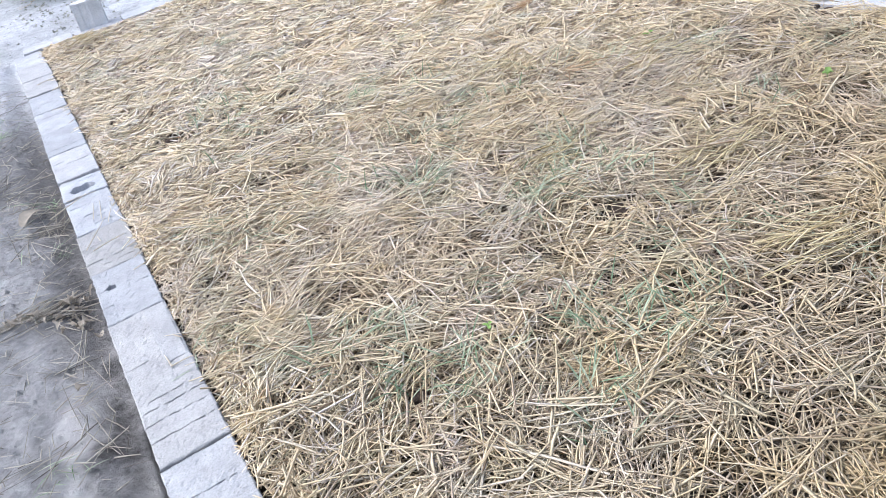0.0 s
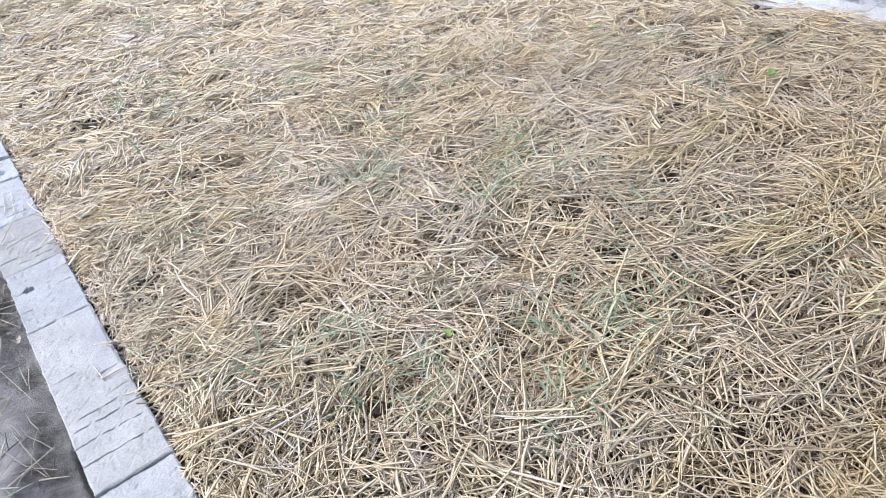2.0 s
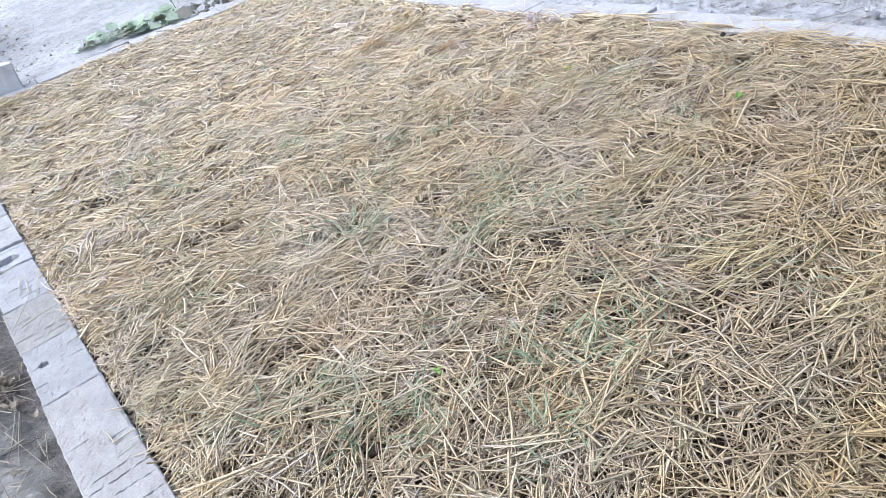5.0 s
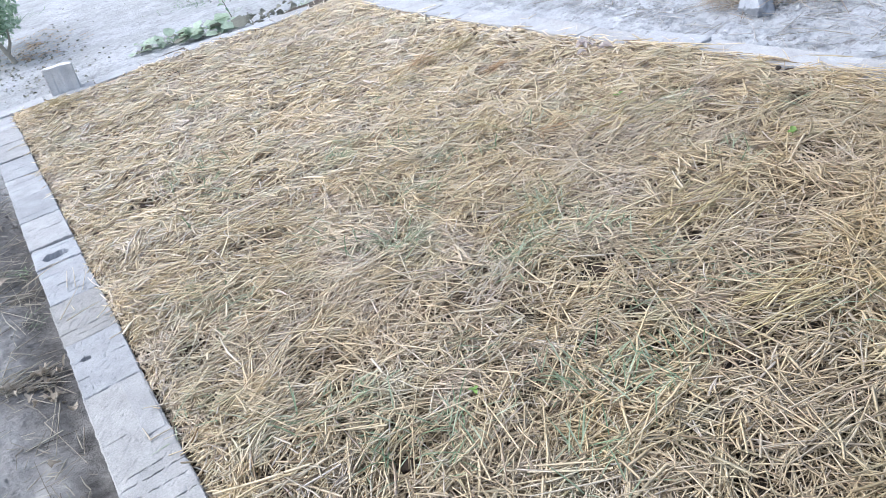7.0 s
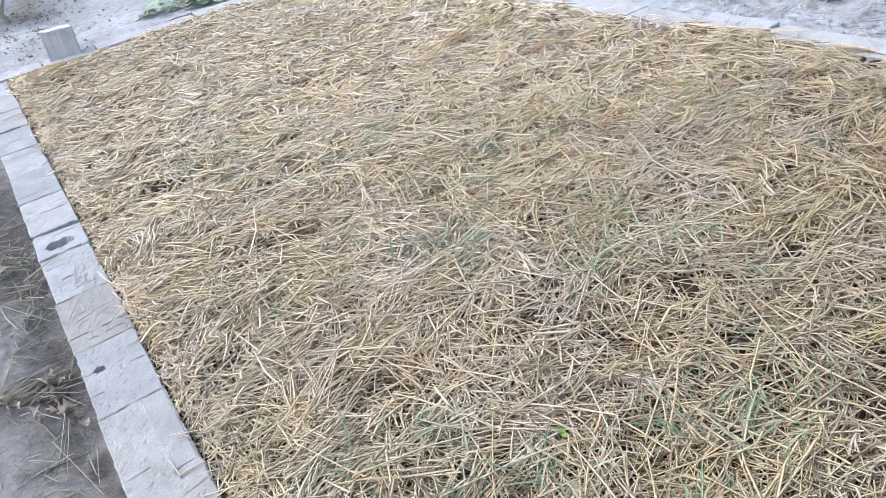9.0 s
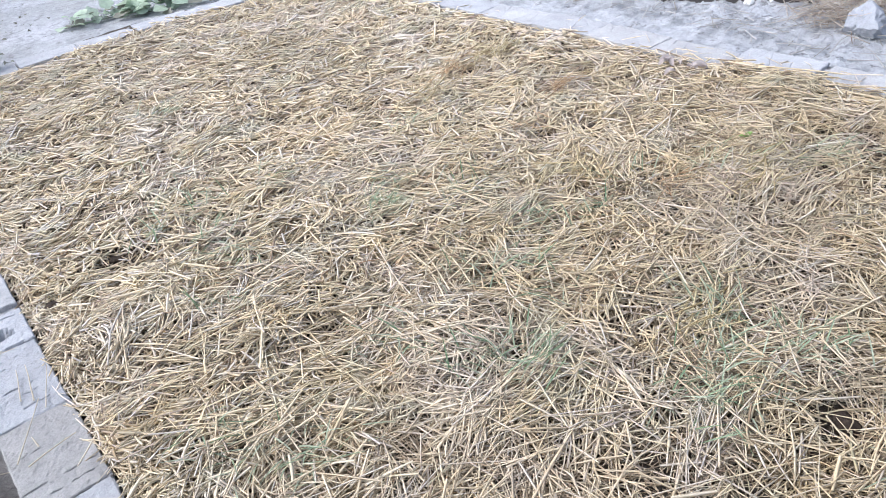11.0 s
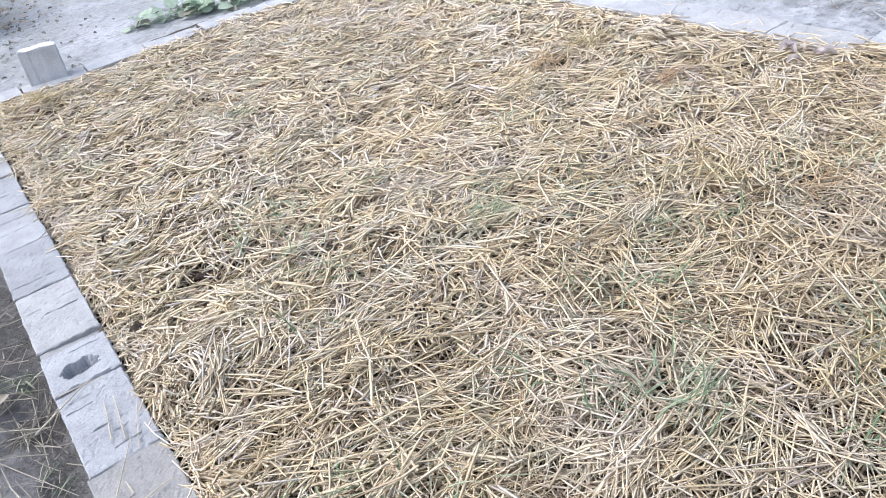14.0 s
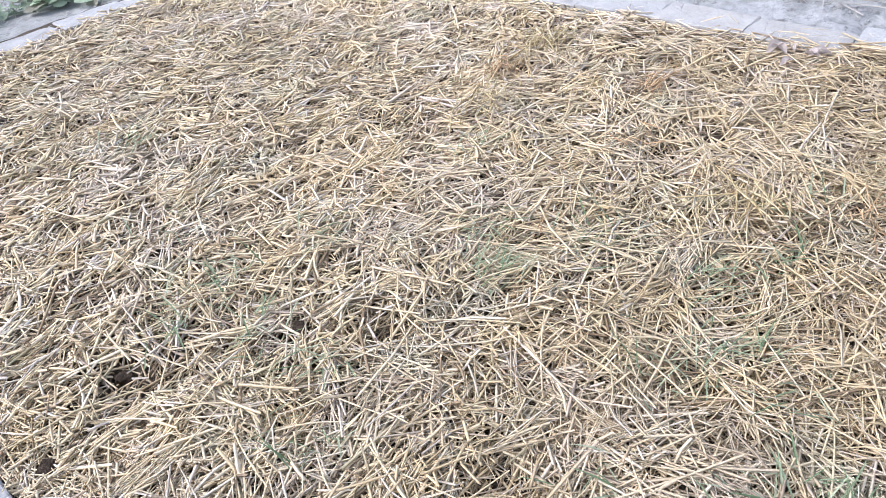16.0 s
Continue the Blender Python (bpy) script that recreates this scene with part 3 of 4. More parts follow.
def mulch(name, seed, count, x0, x1, y0, y1, lift0, lift1, size, mat, sides=4, wisps=0.42, flat_part=0.32, thin=0.0, thick=0.0012, wild=0.10):
    """A layer of straw: part of it in combed wisps that lie the same way, the rest strewn singly."""
    rs = np.random.RandomState(seed)
    px, py = rs.uniform(x0, x1, count), rs.uniform(y0, y1, count)
    rise = rs.rand(count)
    raked = 0.14      # some of it was raked one way
    angle = np.where(rs.rand(count) < raked, 0.30 + rs.normal(0, 0.6, count), rs.uniform(0, math.pi, count))
    tilt = rs.normal(0, wild, count)
    long = np.ones(count)
    m = int(count * wisps)
    many = max(1, m // 13)
    own = rs.randint(0, many, m)
    cx, cy = rs.uniform(x0, x1, many), rs.uniform(y0, y1, many)
    way = np.array([field_angle(a, b) for a, b in zip(cx, cy)]) + rs.normal(0, 0.35, many)
    pick = rs.rand(many)
    way = np.where(pick < 0.15, 0.30 + rs.normal(0, 0.5, many), np.where(pick < 0.75, rs.uniform(0, math.pi, many), way))
    broad = rs.uniform(0.007, 0.024, many)
    along, across = rs.normal(0, 0.030, m), rs.normal(0, 1.0, m) * broad[own]
    px[:m] = cx[own] + np.cos(way[own]) * along - np.sin(way[own]) * across
    py[:m] = cy[own] + np.sin(way[own]) * along + np.cos(way[own]) * across
    angle[:m] = way[own] + rs.normal(0, 0.26, m) + across * rs.normal(0, 7.0, many)[own] + along * rs.normal(0, 4.0, many)[own]
    tilt[:m] = rs.normal(0, wild * 0.5, many)[own] + rs.normal(0, wild * 0.6, m)
    rise[:m] = np.clip(rs.rand(many)[own] + rs.normal(0, 0.20, m), 0, 1)
    long[:m] = rs.uniform(0.8, 1.5, many)[own]
    left = left_mid(py) + BRICK_WIDTH / 2
    keep = []
    for i in range(count):
        x, y = px[i], py[i]
        if x < left[i] + 0.006 + 0.016 * nz(x, y, 9, 2.0) or x > right_outer(y) - 0.105 + 0.04 * nz(x, y, 5, 6.0) or y > BACK_Y - 0.055 + 0.035 * nz(x, y, 6, 7):
            if rs.rand() > 0.05 or x < left[i] + 0.002 or x > right_outer(y) - 0.03 or y > BACK_Y:
                continue
        if any((x - hx) ** 2 + (y - hy) ** 2 < (r * (1.1 if lift1 > 0.02 else 0.85)) ** 2 for hx, hy, r in HOLES) and rs.rand() > 0.28:
            continue
        if thin and nz(x, y, 7.5, 15.0) + 0.5 * nz(x, y, 16.0, 5.0) + 0.25 * (rs.rand() - 0.5) < thin:
            continue
        if lift1 > 0.02 and rs.rand() < 0.38 * smooth01((y + 0.1) / 1.5):      # thinner cover of coarser straw towards the far end
            continue
        keep.append(i)
    k = np.array(keep)
    n = len(k)
    px, py, angle = px[k], py[k], angle[k]
    near = np.clip((px - left[k]) / 0.12, 0.35, 1.0)
    length = np.clip(rs.lognormal(math.log(size), 0.55, n) * long[k], 0.022, 0.24) * near * (1 - 0.34 * np.clip((py - 0.25) / 0.9, 0, 1))
    radius = np.clip(rs.lognormal(math.log(thick), 0.30, n), 0.0004, 0.0018)
    radius *= 1 + 0.95 * np.clip((py + 0.25) / 1.5, 0, 1)      # coarser straw towards the far end
    flat = np.where(rs.rand(n) < flat_part, 0.16, 1.0)
    radius = np.where(flat < 0.5, np.minimum(radius * rs.uniform(1.2, 1.9, n), 0.0026), radius)
    brim = np.clip(1.6 - (np.interp(py, RIGHT_Y, RIGHT_X) - 0.10 - px) / 0.10, 0, 1)      # combed along the far side's row
    angle = np.where(rs.rand(n) < 0.75 * brim, 1.75 + rs.normal(0, 0.45, n), angle)
    bare = np.zeros(n, dtype=bool)      # stems that would bridge a bare opening, but for a few
    for hx, hy, r in HOLES:
        run = np.clip((hx - px) * np.cos(angle) + (hy - py) * np.sin(angle), -length / 2, length / 2)
        bare |= np.hypot(px + run * np.cos(angle) - hx, py + run * np.sin(angle) - hy) < 0.4 * r
    radius = np.where(bare & (rs.rand(n) < 0.75), 0.0, radius)
    px, py, angle, length, radius, flat, brim, k = (a[radius > 0] for a in (px, py, angle, length, radius, flat, brim, k))
    n = len(px)
    half = length * 0.4
    dx, dy = np.cos(angle) * half, np.sin(angle) * half
    z1, z2 = relief(px - dx, py - dy), relief(px + dx, py + dy)
    z = np.maximum(relief(px, py), (z1 + z2) / 2)
    centre = np.stack([px, py, z + (lift0 + (lift1 - lift0) * rise[k]) * (1 - 0.45 * np.clip((py - 0.1) / 1.0, 0, 1))], 1)
    lean_up = np.clip(tilt[k] * (1 + 0.3 * np.clip(py + 0.6, 0, 1) - 0.5 * np.clip(py - 0.2, 0, 1)), -0.45, 0.45) * (1 - 0.75 * brim) * np.clip(0.08 / length, 0.3, 1.4) + np.arctan2(z2 - z1, 2 * half)
    v, f = stems(rs, centre, angle, length, radius, flat, lean_up, rs.normal(0, 0.03, n) * length, sides, seed == 21)
    return mesh_object(name, v, f, mat, smooth=True)


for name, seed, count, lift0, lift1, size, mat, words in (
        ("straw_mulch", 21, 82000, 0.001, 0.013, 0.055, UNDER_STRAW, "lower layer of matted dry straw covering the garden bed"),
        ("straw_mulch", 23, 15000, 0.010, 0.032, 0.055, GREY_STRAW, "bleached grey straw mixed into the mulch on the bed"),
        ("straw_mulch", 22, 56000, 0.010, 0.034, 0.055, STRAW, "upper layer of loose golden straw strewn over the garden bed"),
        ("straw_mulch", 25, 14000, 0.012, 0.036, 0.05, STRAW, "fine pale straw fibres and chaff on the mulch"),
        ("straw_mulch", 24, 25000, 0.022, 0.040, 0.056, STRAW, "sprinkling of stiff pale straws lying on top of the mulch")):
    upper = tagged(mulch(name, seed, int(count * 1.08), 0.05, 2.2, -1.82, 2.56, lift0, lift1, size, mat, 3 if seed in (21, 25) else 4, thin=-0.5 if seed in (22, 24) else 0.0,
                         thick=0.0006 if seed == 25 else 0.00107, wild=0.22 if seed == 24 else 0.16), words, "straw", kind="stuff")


def edge_fringe(seed, count):
    """Short stems lying along and over the inner edge of the long row."""
    rs = np.random.RandomState(seed)
    py = rs.uniform(-1.4, 2.42, count)
    off = rs.uniform(0.0, 0.075, count)
    px = np.array([left_mid(y) for y in py]) + BRICK_WIDTH / 2 + 0.004 + off
    pz = np.array([bed_height(x, y) for x, y in zip(px, py)]) + rs.uniform(0.002, 0.024, count) * np.clip(off / 0.04 + 0.35, 0, 1)
    length = np.clip(rs.lognormal(math.log(0.06), 0.4, count), 0.03, 0.13)
    along = rs.rand(count) < 0.75
    angle = np.where(along, math.pi / 2 + rs.normal(0, 0.55, count), rs.normal(0, 0.5, count))
    length = np.where(along, length, length * 0.6)
    over = np.arange(count) < 34                 # a few poke out over the bricks
    px = np.where(over, px - off - 0.006 + rs.uniform(-0.008, 0.012, count), px)
    pz = np.where(over, rs.uniform(0.006, 0.013, count), pz)
    angle = np.where(over, rs.uniform(-0.6, 2.4, count), angle)
    length = np.where(over, rs.uniform(0.03, 0.085, count), length)
    v, f = stems(rs, np.stack([px, py, pz], 1), angle, length, rs.uniform(0.0010, 0.0018, count), np.where(rs.rand(count) < 0.15, 0.2, 1.0),
                 rs.normal(0, 0.12, count), rs.normal(0, 0.03, count) * length)
    return mesh_object("straw_mulch", v, f, STRAW, smooth=True)


tagged(edge_fringe(29, 3600), "fringe of short straw along the inner side of the edging", "straw", kind="stuff")

# the stoutest stems on top of the mulch, one by one
def stout_straw(seed):
    q = random.Random(seed)
    length = q.uniform(0.10, 0.19)
    sway, lift = q.uniform(-0.04, 0.04), q.uniform(0.0, 0.03)
    path = [(length * (t - 0.5), length * sway * math.sin(t * 3.1), length * lift * math.sin(t * 3.1)) for t in (0, 0.16, 0.33, 0.5, 0.67, 0.84, 1.0)]
    verts, faces = [], []
    for k, p in enumerate(path):
        rad = (0.00145 - 0.0004 * k / 6) * (1.22 if k == 3 else 1.0)
        verts += [(p[0], p[1] + rad * math.cos(a * 1.2566), p[2] + rad * math.sin(a * 1.2566)) for a in range(5)]
    for k in range(6):
        faces += [(5 * k + a, 5 * k + (a + 1) % 5, 5 * k + 5 + (a + 1) % 5, 5 * k + 5 + a) for a in range(5)]
    return verts, faces


kinds = []
for k in range(12):
    v, f = stout_straw(900 + k)
    first = mesh_object("straw", v, f, STRAW, upper, smooth=True)
    kinds.append(first)
q = random.Random(77)
for k in range(280):
    x, y = q.uniform(0.22, 1.5), q.uniform(-1.15, 0.9)
    ob = kinds[k] if k < 12 else kinds[k % 12].copy()
    if k >= 12:
        scene.collection.objects.link(ob)
    ob.matrix_basis = pose(x, y, bed_height(x, y) + q.uniform(0.026, 0.036), 0, q.gauss(0, 4), math.degrees(field_angle(x, y)) + q.gauss(0, 50))


def scatter(name, seed, count, box, mat, label, height=ground_height, size=0.09, lift=0.004):
    rs = np.random.RandomState(seed)
    x0, x1, y0, y1 = box
    px, py = rs.uniform(x0, x1, count), rs.uniform(y0, y1, count)
    clump = np.array([nz(x, y, 3.5, seed) for x, y in zip(px, py)])
    ok = clump + rs.uniform(-0.45, 0.45, count) > 0.05
    px, py = px[ok], py[ok]
    n = len(px)
    pz = np.array([height(x, y) for x, y in zip(px, py)])
    length = np.clip(rs.lognormal(math.log(size), 0.45, n), 0.02, 0.25)
    v, f = stems(rs, np.stack([px, py, pz + lift + rs.uniform(0, 0.006, n)], 1), rs.uniform(0, math.pi, n), length, rs.uniform(0.0006, 0.0013, n),
                 np.where(rs.rand(n) < 0.3, 0.25, 1.0), rs.normal(0, 0.05, n), rs.normal(0, 0.02, n) * length)
    return tagged(mesh_object(name, v, f, mat, smooth=True), label, "straw", kind="stuff")


scatter("scattered_straw", 33, 1500, (-0.5, -0.06, -0.9, 2.3), OLD_STRAW, "thin shreds of rotten straw trodden into the dark earth", size=0.035, lift=0.002)
scatter("scattered_straw", 31, 260, (-0.6, -0.1, -1.0, 2.4), OLD_STRAW, "loose straw bits on the dark earth")
scatter("scattered_straw", 32, 3600, (2.12, 3.2, -1.2, 1.9), PALE_STRAW, "thin weathered straw strewn on the dry pale ground", size=0.055)


# ---------- small things in the bed ----------
def ribbon(verts, faces, base, heading, length, width, rise, droop, fold=0.25, segs=4):
    """A grass blade: a folded, tapering strip that rises and then bends over."""
    dx, dy = math.cos(heading), math.sin(heading)
    n0 = len(verts)
    for k in range(segs + 1):
        t = k / segs
        run = length * t * math.cos(rise * (1 - 0.4 * t))
        up = length * (t * math.sin(rise) - droop * t * t)
        w = width * (0.55 + 0.9 * t * (1 - t)) * (1 - t * t * t) + 0.0002
        px, py, pz = base[0] + dx * run, base[1] + dy * run, base[2] + up
        verts += [(px - dy * w, py + dx * w, pz), (px, py, pz - w * fold * 2), (px + dy * w, py - dx * w, pz)]
    for k in range(segs):
        a = n0 + 3 * k
        faces += [(a, a + 1, a + 4, a + 3), (a + 1, a + 2, a + 5, a + 4)]


def blade_mesh(seed):
    q = random.Random(seed)
    verts, faces = [], []
    ribbon(verts, faces, (0, 0, 0), 0.0, 1.0, q.uniform(0.016, 0.034), q.uniform(0.10, 0.85), q.uniform(0.05, 0.4))
    me = bpy.data.meshes.new("blade")
    me.from_pydata(verts, [], faces)
    me.polygons.foreach_set("use_smooth", np.ones(len(me.polygons), dtype=bool))
    return me


BLADES = [blade_mesh(1000 + k) for k in range(14)]
WEED_BLADES = [blade_mesh(1100 + k) for k in range(8)]
WEED = leaf_material("ground_grass", (0.07, 0.15, 0.06), (0.20, 0.31, 0.15), each_object=True)
for me in BLADES:
    me.materials.append(GRASS)
for me in WEED_BLADES:
    me.materials.append(WEED)


def grass_tuft(x, y, blades, spread, length, seed, height=bed_height, kinds=BLADES, label="sprouting green grass tuft pushing up through the straw mulch", base_lift=0.008):
    r = random.Random(seed)
    ob = new("grass_tuft")
    ob.location = (x, y, height(x, y))
    lean = r.uniform(0, 6.28)
    for k in range(blades):
        px, py = r.gauss(0, spread), r.gauss(0, spread)
        b = new("blade", r.choice(kinds))
        b.parent = ob
        size = length * r.uniform(0.5, 1.3)
        b.matrix_basis = pose(px, py, height(x + px, y + py) - height(x, y) + base_lift, 0, 0, math.degrees(lean + r.gauss(0, 0.9))) @ Matrix.Diagonal((size, size, size, 1))
    return tagged(ob, label, "grass", "grass tufts in the bed")


# fullest tufts first
TUFTS = [(0.80, -0.89), (0.42, -0.72), (0.50, -0.80), (0.40, -0.57), (1.05, -0.48), (0.86, -0.42), (1.62, -0.19), (0.70, -0.14), (0.62, -0.98), (1.05, -0.31),
         (0.72, -0.18), (0.34, -0.10), (1.80, -0.41), (0.82, 0.44), (0.72, -0.82), (0.98, -0.40), (1.01, 0.16), (0.90, -0.91), (0.92, 0.54), (0.65, 1.46),
         (0.94, -0.46), (0.82, 0.09), (0.30, -0.54), (1.01, 0.34), (0.49, 0.66), (1.50, -0.50), (1.14, -0.83), (0.39, 0.78), (0.92, 0.04), (0.97, -0.72),
         (0.51, 0.51), (0.53, 0.81), (0.60, 0.02), (1.12, -0.65), (0.39, 0.38), (1.20, -1.02), (0.66, -0.62), (1.12, 0.75), (1.30, 0.10), (1.48, 0.02), (0.25, 0.03), (0.28, -0.05), (0.55, 1.05), (0.70, 0.77),
         (0.90, -0.08), (0.16, -0.37), (1.14, 0.05)]
for k, (x, y) in enumerate(TUFTS):
    grass_tuft(x, y, round(16 + 33 * (1 - k / 47) ** 1.6), 0.030 + 0.010 * (1 - k / 47), 0.058, 100 + k, base_lift=0.030)


def leaf_verts(size, lobes=0, curl=0.2, slim=0.5, seed=0, n=14, wave=0.22):
    """An oval or lobed leaf with its stalk end at the origin, along +x."""
    r = random.Random(seed)
    verts, faces = [(size * 0.45, 0, 0.02 * size)], []
    for k in range(n):
        a = 2 * math.pi * k / n
        rad = 1.0 + (wave * math.cos(lobes * a) if lobes else 0) + r.uniform(-0.05, 0.05)
        px, py = size * (0.5 + 0.5 * rad * math.cos(a)), size * slim * rad * math.sin(a)
        pz = curl * size * ((py / (size * slim + 1e-6)) ** 2 * 0.5 - (px / size - 0.45) ** 2) + r.uniform(-0.03, 0.03) * size
        verts.append((px, py, pz))
    for k in range(n):
        faces.append((0, 1 + k, 1 + (k + 1) % n))
    return verts, faces


def stalk(path, radius, sides=5):
    """A thin tapering tube through the points of path."""
    verts, faces, m = [], [], len(path)
    for k, p in enumerate(path):
        d = (Vector(path[min(k + 1, m - 1)]) - Vector(path[max(k - 1, 0)])).normalized()
        s = d.cross(Vector((0.3, 0.2, 1))).normalized()
        u = d.cross(s)
        r = radius * (1 - 0.5 * k / max(1, m - 1))
        for q in range(sides):
            a = 2 * math.pi * q / sides
            verts.append(tuple(Vector(p) + s * math.cos(a) * r + u * math.sin(a) * r))
    for k in range(m - 1):
        for q in range(sides):
            a, b = k * sides + q, k * sides + (q + 1) % sides
            faces.append((a, b, b + sides, a + sides))
    return verts, faces


def plant(name, label, category, x, y, z, group=""):
    e = new(name)
    e.location = (x, y, z)
    return tagged(e, label, category, group)


for k, (x, y, s) in enumerate([(1.585, 0.005, 0.021), (1.64, -0.545, 0.020), (1.34, -1.12, 0.018), (0.58, -0.73, 0.014)]):
    p = plant("seedling", "bright green two-leaved seedling growing through the straw", "seedling", x, y, bed_height(x, y), "seedlings in the bed")
    v, f = stalk([(0, 0, 0), (0.002, 0.001, 0.02), (0.001, 0.003, 0.036)], 0.0013)
    mesh_object("stem", v, f, SEEDLING, p)
    for q in range(3):
        v, f = leaf_verts(s * (1 - 0.2 * q), curl=0.3, slim=0.36, seed=k * 5 + q)
        lf = mesh_object("leaf", v, f, SEEDLING, p, smooth=True)
        lf.matrix_basis = pose(0, 0, 0.034 + 0.002 * q, rng.uniform(-15, 15), rng.uniform(-35, -5), k * 40 + q * 130)


def lump(name, x, y, z, sx, sy, sz, mat, seed, label, category, group="", rough=0.35, subdiv=2, facets=0):
    bm = bmesh.new()
    bmesh.ops.create_icosphere(bm, subdivisions=subdiv, radius=1.0)
    for v in bm.verts:
        n = v.co.normalized()
        q = 1 + rough * noise.noise(n * 1.6 + Vector((seed, 0, seed))) + 0.4 * rough * noise.noise(n * 4.1 + Vector((0, seed, 0)))
        if facets:
            for c in range(facets):
                d = Vector((math.sin(seed + c * 2.4), math.cos(seed * 1.3 + c * 1.9), math.sin(c * 1.1 + seed * 0.7))).normalized()
                dot = n.dot(d) * q
                if dot > 0.72:
                    q *= 0.72 / dot
        q *= 1 + 0.10 * rough * noise.noise(n * 9.0 + Vector((seed, seed, 0))) + 0.06 * rough * noise.noise(n * 21.0)
        v.co = Vector((n.x * q * sx, n.y * q * sy, n.z * q * sz))
    me = bpy.data.meshes.new(name)
    bm.to_mesh(me)
    bm.free()
    me.materials.append(mat)
    ob = new(name, me)
    ob.location = (x, y, z)
    ob.rotation_euler = (0, 0, seed)
    return tagged(ob, label, category, group)


for k, (x, y, r) in enumerate(HOLES):
    lump("soil_clod", x + 0.004, y - 0.004, bed_height(x, y) + (0.022 if r > 0.021 else 0.006), r * 0.74, r * 0.58, r * 0.44, CLOD, 1.3 + k * 0.71,
         "dark moist clod of soil showing in a gap of the straw", "clod", "clods in the bed", 0.4)
for k, (x, y, s) in enumerate([(1.963, -0.285, 0.017), (1.945, -0.262, 0.012), (1.862, 0.19, 0.017)]):
    lump("soil_clod", x, y, bed_height(x, y) + 0.034, s, s * 0.6, s * 0.45, CLOD, 21.3 + k, "brown clod of soil lying on the straw by the edging", "clod", "clods in the bed", 0.5)
for k, (x, y, s, turn) in enumerate([(1.785, 0.435, 0.055, -15), (1.798, 0.395, 0.050, 70), (1.812, 0.350, 0.055, -40), (1.815, 0.325, 0.042, 75), (1.782, 0.372, 0.036, 160), (1.818, 0.385, 0.032, 40)]):
    v, f = leaf_verts(s, lobes=0, curl=0.55, slim=0.22, seed=40 + k)
    lf = mesh_object("dry_leaf", v, f, DEAD_LEAF, smooth=True)
    lf.matrix_basis = pose(x, y, bed_height(x, y) + 0.040, 10 - 4 * k, -4 + 2 * k, turn)
    tagged(lf, "curled brownish dead leaf lying on the straw mulch", "leaf", "fallen dry leaves")


# ---------- along the long edging ----------
TAN_LEAF = leaf_material("tan_dead_leaf", (0.25, 0.215, 0.17), (0.40, 0.35, 0.28), 0.8, 0.2, each_object=True)
for k, (x, y, size, slim, turn) in enumerate([(-0.20, 0.665, 0.085, 0.27, 48), (-0.104, 0.161, 0.030, 0.25, 110), (-0.125, 0.149, 0.028, 0.22, 20), (-0.078, 0.142, 0.026, 0.25, 75), (-0.12, 0.119, 0.030, 0.24, 30),
                                              (-0.106, 0.041, 0.030, 0.4, 10), (-0.067, -0.035, 0.026, 0.35, 95), (-0.149, 0.049, 0.024, 0.4, 60),
                                              (-0.10, 0.07, 0.024, 0.4, 150), (-0.13, -0.23, 0.022, 0.35, 15)]):
    v, f = leaf_verts(size, lobes=0 if k == 0 else 3 + k % 3, curl=0.3 if k == 0 else 0.7, slim=slim, seed=9 + k, wave=0.34)
    lf = mesh_object("dry_leaf", v, f, TAN_LEAF, smooth=True)
    lf.matrix_basis = pose(x, y, ground_height(x, y) + 0.012, 6, -4, turn)
    tagged(lf, "flat tan dead leaf on the dark earth by the edging" if k == 0 else "small torn dead leaf in the litter by the edging", "leaf", "fallen dry leaves")
q = random.Random(64)
for k in range(46):      # torn leaf shreds caught in the crack across the earth
    x = q.uniform(-0.27, -0.065)
    y = 0.142 + 0.15 * (x + 0.17) + q.gauss(0, 0.020) if k < 36 else 0.06 - 0.9 * (x + 0.11) + q.gauss(0, 0.02)
    v, f = leaf_verts(q.uniform(0.010, 0.026), lobes=q.choice((2, 3, 5)), curl=q.uniform(0.3, 1.1), slim=q.uniform(0.14, 0.34), seed=60 + k, n=11, wave=0.34)
    lf = mesh_object("dry_leaf", v, f, TAN_LEAF, smooth=True)
    lf.matrix_basis = pose(x, y, ground_height(x, y) + q.uniform(0.006, 0.016), q.gauss(0, 22), q.gauss(0, 18), q.uniform(0, 360))
    tagged(lf, "torn shred of a dry tan leaf in the litter", "leaf", "fallen dry leaves")


def straw_bundle(name, seed, count, x, y, sx, sy, heading, spread, size, mat, label, height=ground_height, lift=0.012, steep=0.06):
    rs = np.random.RandomState(seed)
    px, py = x + rs.normal(0, sx, count), y + rs.normal(0, sy, count)
    pz = np.array([height(a, b) for a, b in zip(px, py)]) + 0.004 + rs.uniform(0, lift, count)
    length = np.clip(rs.lognormal(math.log(size), 0.4, count), 0.03, 0.3)
    v, f = stems(rs, np.stack([px, py, pz], 1), heading + rs.normal(0, spread, count), length, rs.uniform(0.0008, 0.0017, count),
                 np.where(rs.rand(count) < 0.3, 0.25, 1.0), np.clip(rs.normal(0, steep, count), -0.7, 0.7), rs.normal(0, 0.025, count) * length)
    return tagged(mesh_object(name, v, f, mat, smooth=True), label, "straw", kind="stuff")


